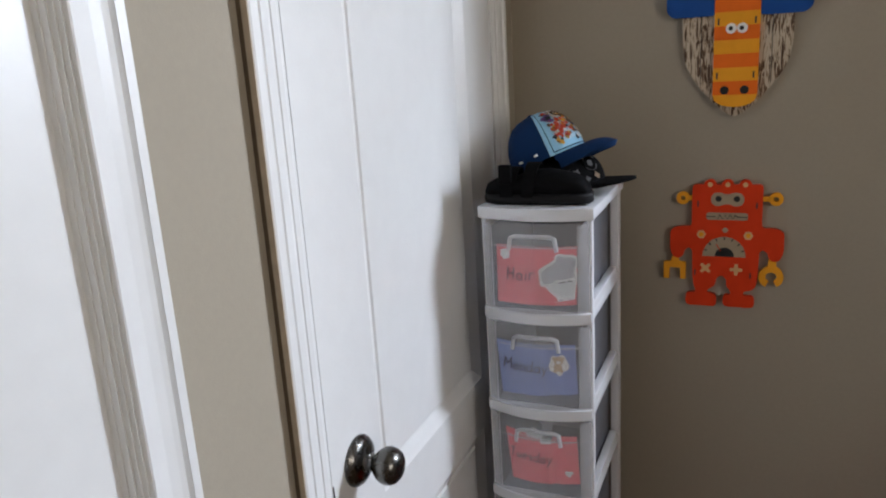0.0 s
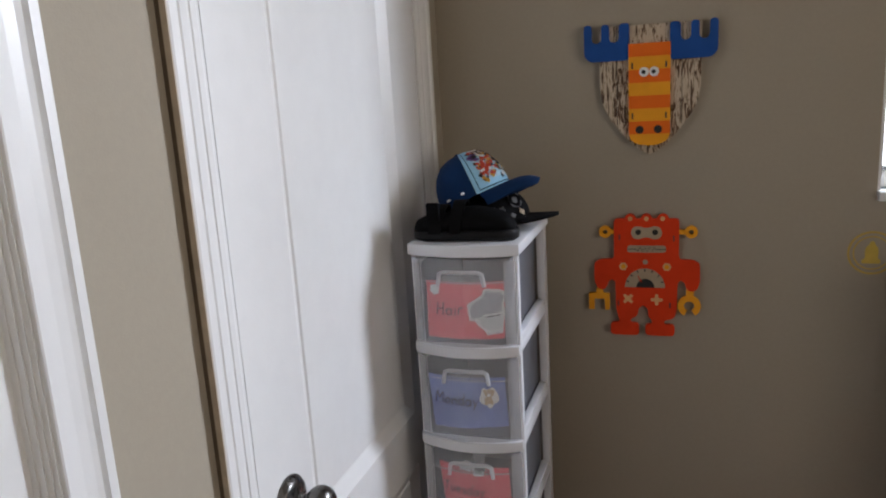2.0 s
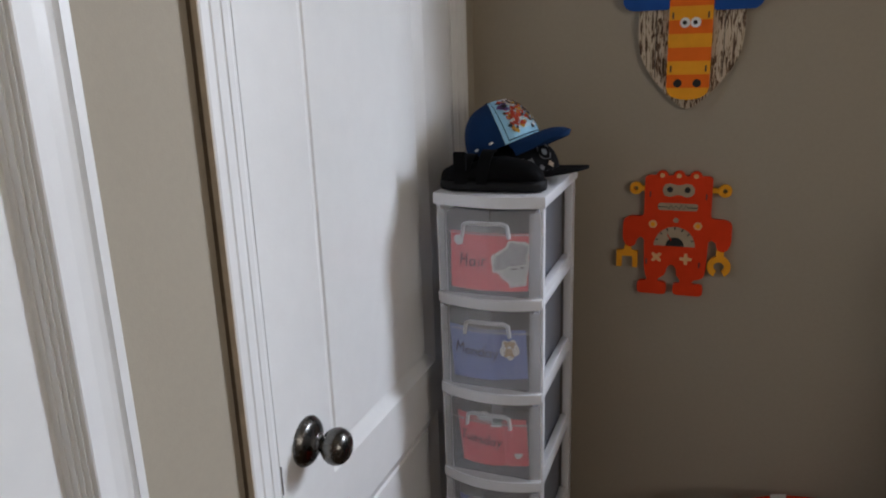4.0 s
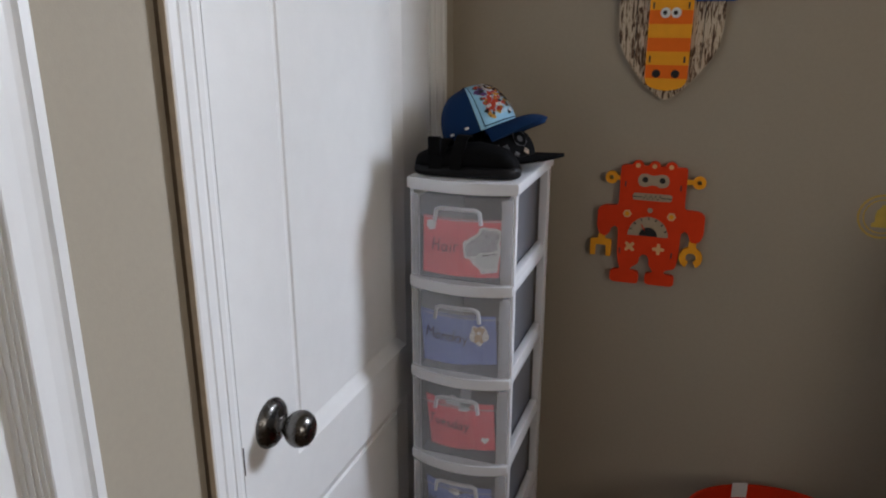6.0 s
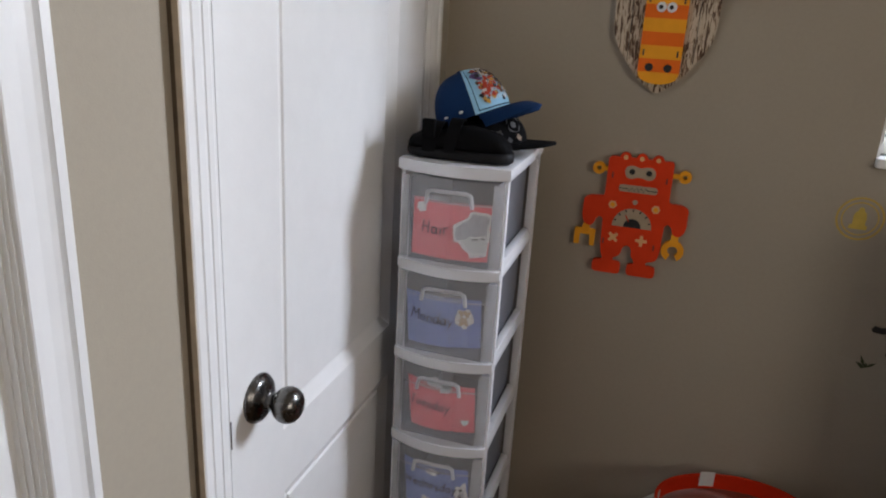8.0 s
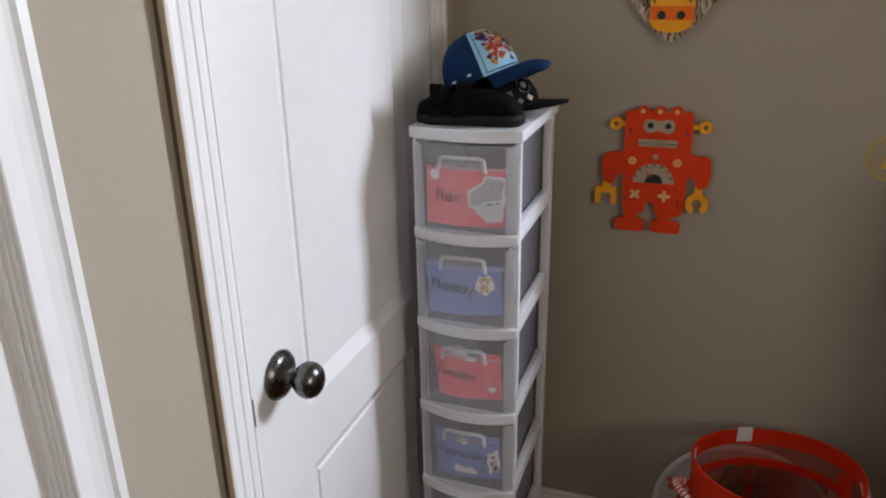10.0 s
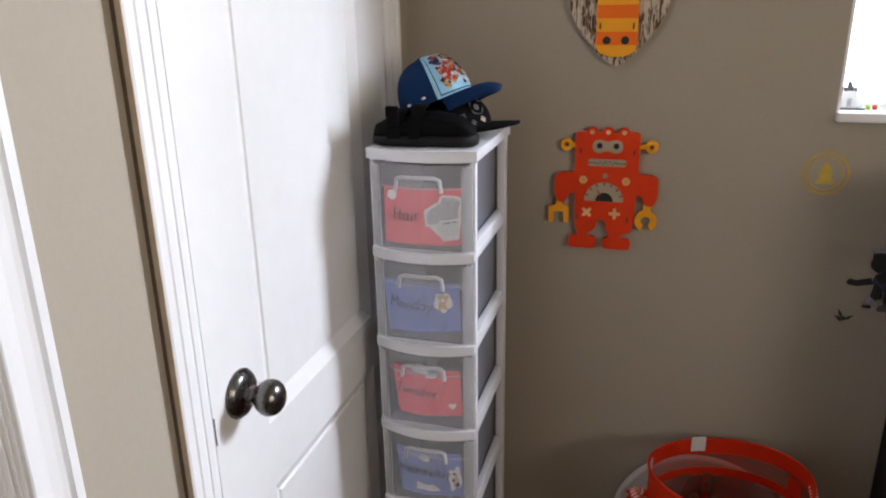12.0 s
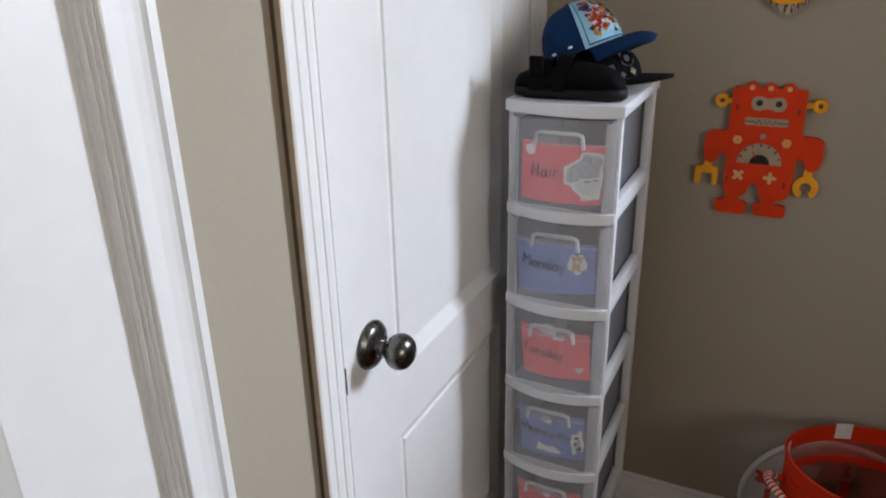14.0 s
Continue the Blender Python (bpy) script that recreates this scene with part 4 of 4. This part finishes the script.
part("needle", tube([(-0.010, -0.0152, 0.022), (-0.018, -0.0152, 0.036)], 0.0012, 5), RED, robot)
for j in range(7):
    a = radians(20 + 140 * j / 6)
    part("tick", tube([(-0.003 + 0.036 * math.cos(a), -0.0152, 0.0095 + 0.0365 * math.sin(a)), (-0.003 + 0.042 * math.cos(a), -0.0152, 0.0095 + 0.0425 * math.sin(a))], 0.0013, 5), BLACK, robot)


def star_cross(cx, cz, turn):
    pts = []
    for q in range(4):
        a = radians(90 * q + turn)
        for dx, w in ((0.0125, -0.0032), (0.0125, 0.0032), (0.0038, 0.0038)):
            pts.append((cx + dx * math.cos(a) - w * math.sin(a), cz + dx * math.sin(a) + w * math.cos(a)))
    return rounded(pts, 0.0015, 2)


flat("cross_mark", star_cross(-0.039, -0.017, 45), CREAM, robot)
flat("plus_mark", star_cross(0.022, -0.018, 0), CREAM, robot)
for x, z in ((-0.057, 0.122), (0.057, 0.120), (-0.060, -0.028), (0.050, -0.030)):
    flat("slot", rect(x - 0.0014, x + 0.0014, z - 0.006, z + 0.006), DARK, robot)
for s, cx in ((-1, -0.0875), (1, 0.0925)):
    bm = ring(cx, 0.1335, 0.0048, 0.0135, -0.005, -0.013)
    x0, x1 = sorted((cx - s * 0.012, s * 0.066))
    box(x0, x1, -0.013, -0.005, 0.1285, 0.1385, bm=bm)
    part("ear", bm, YELLOW, robot, "yellow ring-shaped ear")
claw = [(-0.125, -0.045), (-0.113, -0.045), (-0.113, -0.019), (-0.090, -0.019), (-0.090, -0.045), (-0.079, -0.045), (-0.079, -0.007), (-0.093, -0.006), (-0.094, 0.006), (-0.108, 0.006), (-0.109, -0.006), (-0.125, -0.007)]
board("claw_gripper", rounded(claw, 0.002, 2), YELLOW, robot, y0=-0.005, y1=-0.013, label="yellow square claw gripper", bev=0.0008)
bm = ring(0.090, -0.031, 0.0105, 0.0238, -0.005, -0.013, a0=-60, a1=245)
box(0.083, 0.099, -0.0125, -0.0055, -0.010, 0.006, bm=bm)
part("ring_gripper", bm, YELLOW, robot, "yellow open-ring gripper")
part("hanger", box(-0.02, 0.02, -0.0042, 0.0, 0.10, 0.11), DARK, robot)

MX, MZ = 0.4555, 1.435
moose = root("moose_wall_plaque", (MX, 0, MZ), label="orange striped wooden moose head on weathered shield with blue antlers", category="wall decoration")
side = [(0.101, 0.131), (0.101, 0.040), (0.1005, 0.005), (0.096, -0.025), (0.084, -0.050), (0.063, -0.079), (0.039, -0.107), (0.016, -0.126)]
sh = rounded(side + [(0.0, -0.1345)] + [(-x, z) for x, z in side[::-1]], 0.006)
board("shield", sh, OLDWOOD, moose, label="crackled white and brown wooden shield", bev=0.001)
for x in (-0.066, 0.064):
    flat("plank_joint", rect(x - 0.0007, x + 0.0007, -0.070, 0.129), DARK, moose, t=0.0004)
for s in (-1, 1):
    pts = [(0.040, 0.062), (0.120, 0.062), (0.132, 0.074), (0.132, 0.137), (0.116, 0.137), (0.116, 0.099), (0.0965, 0.099), (0.0965, 0.136), (0.0805, 0.136), (0.0805, 0.099), (0.061, 0.099), (0.061, 0.136), (0.0425, 0.136), (0.040, 0.130)]
    board("antler", rounded([(s * x, z + (0.0 if s < 0 else -0.004)) for x, z in pts], 0.0085, 4), NAVY, moose, y0=-0.0145, y1=-0.0225, bev=0.001)
z = 0.094
for j in range(8):
    z1 = z - 0.0263
    if j < 7:
        pts = rect(-0.0415, 0.0415, z1, z)
    else:
        pts = [(-0.0415, z), (-0.040, z - 0.004)] + [(0.040 * math.sin(radians(a)), z - 0.004 - 0.020 * math.cos(radians(a))) for a in range(-75, 76, 10)] + [(0.040, z - 0.004), (0.0415, z)]
    part("stripe", prism(pts, "y", -0.0145, -0.0235), (ORANGE, YELLOW)[j % 2], moose)
    z = z1
for x in (-0.0105, 0.0095):
    flat("eye", disc(x, 0.0365, 0.0098, 22), STICK, moose, y=-0.0235)
    flat("pupil", disc(x - 0.001, 0.0365, 0.0042, 16), BLACK, moose, y=-0.0243)
for x in (-0.0195, 0.0175):
    flat("nostril", disc(x, -0.081, 0.0082, 20), BLACK, moose, y=-0.0235)
for x in (-0.034, 0.033):
    for zz in (0.050, -0.0525):
        flat("slot", rect(x - 0.0016, x + 0.0016, zz - 0.006, zz + 0.006), DARK, moose, y=-0.0235)
part("hanger", box(-0.02, 0.02, -0.0042, 0.0, 0.10, 0.11), DARK, moose)


# ---------------------------------------------------------------- vinyl decals on the wall
badge = root("badge_decal", (0.886, -0.0004, 1.090), label="gold round badge decal on the taupe wall", category="wall decal")
part("outer_ring", ring(0, 0, 0.0405, 0.0448, 0, -0.0008), GOLD, badge)
part("inner_ring", ring(0, 0, 0.0320, 0.0348, 0, -0.0008), GOLD, badge)
part("figure", prism(rounded([(-0.018, -0.022), (0.016, -0.022), (0.016, -0.014), (0.011, -0.012), (0.012, 0.002), (0.010, 0.012), (0.006, 0.016), (0.003, 0.024), (-0.003, 0.024), (-0.006, 0.016), (-0.011, 0.012), (-0.013, 0.002), (-0.012, -0.012), (-0.018, -0.014)], 0.003), "y", 0, -0.0006), YELLOWV, badge, "yellow figure")

decal = root("figure_decal", (1.02, -0.0004, 0.865), label="dark grey helmeted figure decal on clear film", category="wall decal")
part("film", prism(rounded(rect(-0.115, 0.15, -0.075, 0.085), 0.004), "y", 0, -0.0003), FILM, decal)
FIGURE = [
    ("body", VINYLD, blob(0.004, 0.046, 0.030, 0.12, 3, 3, 0.026)), ("helmet", VINYLW, blob(0.000, 0.068, 0.024, 0.10, 2, 4, 0.010)), ("visor", VINYLD, blob(-0.004, 0.056, 0.018, 0.08, 2, 5, 0.007)),
    ("torso", VINYLB, blob(0.012, 0.004, 0.024, 0.14, 3, 6, 0.026)), ("chest_plate", VINYLD, blob(0.004, 0.010, 0.014, 0.16, 4, 16, 0.012)),
    ("arm", VINYLD, [(-0.064, -0.004), (-0.058, 0.004), (-0.046, 0.001), (-0.018, 0.008), (-0.014, -0.006), (-0.042, -0.012), (-0.052, -0.011), (-0.060, -0.010)]),
    ("leg", VINYLD, blob(-0.004, -0.026, 0.011, 0.14, 3, 7, 0.018)), ("leg", VINYLD, blob(0.020, -0.030, 0.011, 0.14, 3, 8, 0.022)),
    ("boot", VINYLW, blob(-0.014, -0.046, 0.012, 0.16, 3, 9, 0.010)), ("boot", VINYLG, blob(0.016, -0.058, 0.014, 0.16, 3, 10, 0.009)), ("sole", VINYLD, blob(-0.018, -0.056, 0.009, 0.1, 3, 19, 0.004)),
    ("shoulder_badge", GOLD, blob(0.058, 0.020, 0.016, 0.1, 3, 13, 0.024)), ("far_leg", VINYLD, blob(0.060, -0.030, 0.018, 0.1, 3, 14, 0.030))]
for k, (what, m, pts) in enumerate(FIGURE):
    part(what, prism(pts, "y", -0.0005, -0.0009 - 0.0002 * k), m, decal)
sprig = root("leaf_decal", (0.962, -0.0004, 0.772), label="small dark green sprig decal", category="wall decal")
for a, l in ((150, 0.022), (115, 0.030), (80, 0.012), (35, 0.024), (170, 0.012)):
    c, s = math.cos(radians(a)), math.sin(radians(a))
    part("leaf", prism([(0, 0), (l * 0.5 * c - 0.004 * s, l * 0.5 * s + 0.004 * c), (l * c, l * s), (l * 0.5 * c + 0.003 * s, l * 0.5 * s - 0.003 * c)], "y", 0, -0.0006), LEAF, sprig)
curl = root("lettering_decal", (1.062, -0.0004, 1.02), label="dark curling script decal under the window", category="wall decal")
for zz in (0.062, 0.02, -0.03):
    part("stroke", tube([(-0.018 + 0.010 * math.cos(t) + 0.004 * t, -0.001, zz + 0.014 * math.sin(t)) for t in [0.4 * j for j in range(16)]], 0.0022, 6), VINYLD, curl)


# ---------------------------------------------------------------- toys on the window sill
toy = root("toy_building", (0.915, 0.045, WIN_Z0), label="small white and grey toy building on the sill", category="toy")
part("base", box(-0.022, 0.030, -0.020, 0.020, 0.0, 0.004, 0.001), TOYG, toy)
part("tower", prism([(-0.017, 0.004), (0.017, 0.004), (0.012, 0.036), (-0.012, 0.036)], "y", -0.014, 0.014), STICK, toy)
part("doorway", box(-0.004, 0.004, -0.0155, -0.0135, 0.006, 0.022), STICKG, toy)
bm = box(-0.013, -0.006, -0.013, 0.013, 0.036, 0.043, 0.001)
box(0.006, 0.013, -0.013, 0.013, 0.036, 0.043, 0.001, bm=bm)
part("battlement", bm, TOYG, toy)
part("spire", prism([(-0.005, 0.036), (0.005, 0.036), (0.003, 0.050), (0.0015, 0.054), (-0.0015, 0.054), (-0.003, 0.050)], "y", -0.005, 0.005), TOYG, toy)
toy2 = root("toy_car", (1.01, 0.05, WIN_Z0), label="small white toy with rounded body on the sill", category="toy")
part("body", loft([(-0.035, 0.008, 0.004, 0.016, 0.8), (-0.028, 0.015, 0.003, 0.022, 0.7), (-0.005, 0.016, 0.003, 0.026, 0.7), (0.02, 0.016, 0.003, 0.022, 0.7), (0.034, 0.010, 0.004, 0.015, 0.8)]), STICK, toy2, smooth=60)
bead = single("toy_bead", lathe([(-0.005, 0.0), (-0.004, 0.004), (0.0, 0.0055), (0.004, 0.004), (0.005, 0.0)], 14), PRINTS[0], smooth=60, label="tiny red bead on the sill", category="toy")
bead.location = (0.962, 0.03, WIN_Z0 + 0.0055)
bead = single("toy_bead", lathe([(-0.005, 0.0), (-0.004, 0.004), (0.0, 0.0055), (0.004, 0.004), (0.005, 0.0)], 14), material("lime_plastic", (0.35, 0.6, 0.03), 0.4), smooth=60, label="tiny lime bead on the sill", category="toy")
bead.location = (0.950, 0.03, WIN_Z0 + 0.0055)


# ---------------------------------------------------------------- hamper, folded hamper, dark cabinet
HX, HY, HR, HZ = 0.750, -0.185, 0.165, 0.472
hamper = root("laundry_hamper", (HX, HY, 0), label="red pop-up mesh hamper with striped rope handles", category="hamper")
hamper.scale = (1.0, 0.91, 1.0)                # a little squashed against the wall


def wall_of(z0, z1, r0, r1, a0=0.0, a1=360.0, k=64, thick=0.0, wob=0.0):
    grid = []
    for i in range(5):
        u = i / 4
        r, z = r0 + (r1 - r0) * u, z0 + (z1 - z0) * u
        grid.append([Vector(((r + wob * math.sin(5 * a) * (1 - abs(2 * u - 1))) * math.cos(a), (r + wob * math.sin(5 * a) * (1 - abs(2 * u - 1))) * math.sin(a), z + lean(a) * z / HZ)) for a in [radians(a0 + (a1 - a0) * j / k) for j in range(k + 1)]])
    bm = sheet(grid, thick)
    return bm


def lean(a):
    """The rim dips a little and rises to one side."""
    return 0.004 * math.cos(a) - 0.008 * math.sin(a) + 0.005 * math.sin(2 * a + 0.6)


part("rim_band", wall_of(HZ - 0.036, HZ, HR - 0.001, HR, thick=0.0018, wob=0.0), REDCLOTH, hamper, "red nylon rim band", smooth=60)
part("rim_wire", tube([(HR * math.cos(a), HR * math.sin(a), HZ + lean(a)) for a in [6.28319 * j / 64 for j in range(64)]], 0.0035, 8, closed=True), REDCLOTH, hamper, smooth=60)
part("net", wall_of(0.02, HZ - 0.036, HR, HR - 0.001, wob=0.003), NET, hamper, "see-through red net", smooth=60)
part("middle_band", wall_of(HZ - 0.098, HZ - 0.076, HR - 0.0025, HR - 0.0025, thick=0.001), REDCLOTH, hamper, smooth=60)
for a in (100, 190, 280, 10):
    part("seam", wall_of(0.02, HZ - 0.09, HR - 0.0025, HR - 0.0025, a - 3, a + 3, 4, 0.001), REDCLOTH, hamper, smooth=60)
part("base", lathe([(0.0, 0.0), (0.0, HR), (0.02, HR), (0.02, 0.0)], 48), REDCLOTH, hamper).matrix_basis = pose(0, 0, 0, 0, -90, 0)
part("front_panel", wall_of(0.03, HZ - 0.035, HR + 0.0015, HR + 0.0015, 190, 350, 40, 0.001), REDCLOTH, hamper, smooth=60)
part("care_tag", sheet([[Vector((HR * 0.985 * math.cos(a), HR * 0.985 * math.sin(a) - 0.002, z)) for a in (radians(116), radians(110), radians(104))] for z in (HZ - 0.003, HZ - 0.020, HZ - 0.041)], 0.0008), WHITECLOTH, hamper, "white care tag")
for w, a, z in (("7", 121, 0.342), ("3", 100, 0.344), ("6", 92, 0.290), ("0", 110, 0.288)):
    p = Vector(((HR - 0.008) * math.cos(radians(a)), (HR - 0.008) * math.sin(radians(a)), z))
    lettering(w, 0.070, PRINTS[1], Matrix.Translation(p) @ pose(0, 0, 0, 90, 0, a - 90), hamper, name="printed_numeral", weight=0.0012)
part("handle_patch", wall_of(HZ - 0.085, HZ - 0.040, HR - 0.0035, HR - 0.0035, 18, 34, 6, 0.001), REDCLOTH, hamper, smooth=60)
part("side_tab", wall_of(HZ - 0.040, HZ - 0.004, HR - 0.0035, HR - 0.0035, 166, 178, 4, 0.001), WHITECLOTH, hamper, "white fabric tab", smooth=60)
part("number_panel", wall_of(0.10, HZ - 0.098, HR - 0.004, HR - 0.004, 40, 150, 30), material("pale_net_panel", (0.36, 0.075, 0.03), 0.8, see=0.6), hamper, "pale printed net panel", smooth=60)


def rope(parent, start, end, out, skew=1.0):
    """A rope loop, its red and white turns as short separate collars."""
    a, b = Vector(start), Vector(end)
    n_ = 34
    pts = []
    for j in range(n_ + 1):
        t = j / n_
        p = a.lerp(b, t) + Vector(out) * math.sin(math.pi * t ** skew)
        pts.append(p)
    for mat_i, mat_ in enumerate((REDCLOTH, WHITECLOTH)):
        bm = bmesh.new()
        for j in range(mat_i, n_, 2):
            d = (pts[j + 1] - pts[j]) * 0.06
            tube([pts[j] - d, pts[j].lerp(pts[j + 1], 0.5), pts[j + 1] + d], 0.0080, 10, bm=bm)
        part("rope_winding", bm, mat_, parent, ("red", "white")[mat_i] + " turns of the rope handle", smooth=60)


def rim_at(a, r, z):
    return (r * math.cos(radians(a)), r * math.sin(radians(a)), z)


rope(hamper, (-0.160, -0.035, 0.412), (-0.108, -0.138, 0.388), (-0.046, 0.004, 0.020), 0.62)
rope(hamper, rim_at(8, HR + 0.004, HZ - 0.014), rim_at(-40, HR + 0.006, HZ - 0.055), (0.014, -0.006, 0))

flatr = root("folded_hamper", (0.711, -0.023, 0.2), label="flat round folded hamper with white edge and numerals", category="hamper")
part("edge_piping", tube([(0.196 * math.cos(a), 0.0, 0.196 * math.sin(a)) for a in [6.28319 * j / 72 for j in range(72)]], 0.0075, 10, closed=True), WHITECLOTH, flatr, "white fabric piping", smooth=60)
part("cloth", prism(disc(0, 0, 0.194, 60), "y", 0.003, -0.003), material("pale_printed_nylon", (0.55, 0.52, 0.48), 0.7, vary=0.05, scale=120), flatr)
lettering("1", 0.085, PRINTS[0], Matrix.Translation((-0.140, -0.0045, 0.0)) @ pose(0, 0, 0, 90, 0, 0), flatr, name="printed_numeral", weight=0.002)
lettering("2", 0.075, PRINTS[2], Matrix.Translation((-0.150, -0.0045, -0.072)) @ pose(0, 0, 0, 90, 0, 0), flatr, name="printed_numeral", weight=0.002)
part("numeral_foot", box(-0.162, -0.120, -0.0058, -0.0043, -0.036, -0.029), PRINTS[0], flatr)
part("print", prism(blob(-0.150, 0.062, 0.020, 0.25, 5, 3), "y", -0.003, -0.0045), PRINTS[0], flatr)

# mostly out of view; its depth and height are set to shade the lower wall
cab = root("dark_cabinet", (1.372, -0.085, 0), label="near-black wooden cabinet standing against the wall", category="cabinet")
part("carcass", box(-0.30, 0.30, -0.205, 0.068, 0.06, 1.10, 0.004), DARKWOOD, cab)
part("top", box(-0.305, 0.305, -0.211, 0.070, 1.10, 1.125, 0.004), DARKWOOD, cab)
part("plinth", box(-0.28, 0.28, -0.195, 0.068, 0.0, 0.06), DARKWOOD, cab)
for i in range(4):
    part("drawer_front", box(-0.285, 0.285, -0.218, -0.206, 0.08 + 0.25 * i, 0.32 + 0.25 * i, 0.003), DARKWOOD, cab)
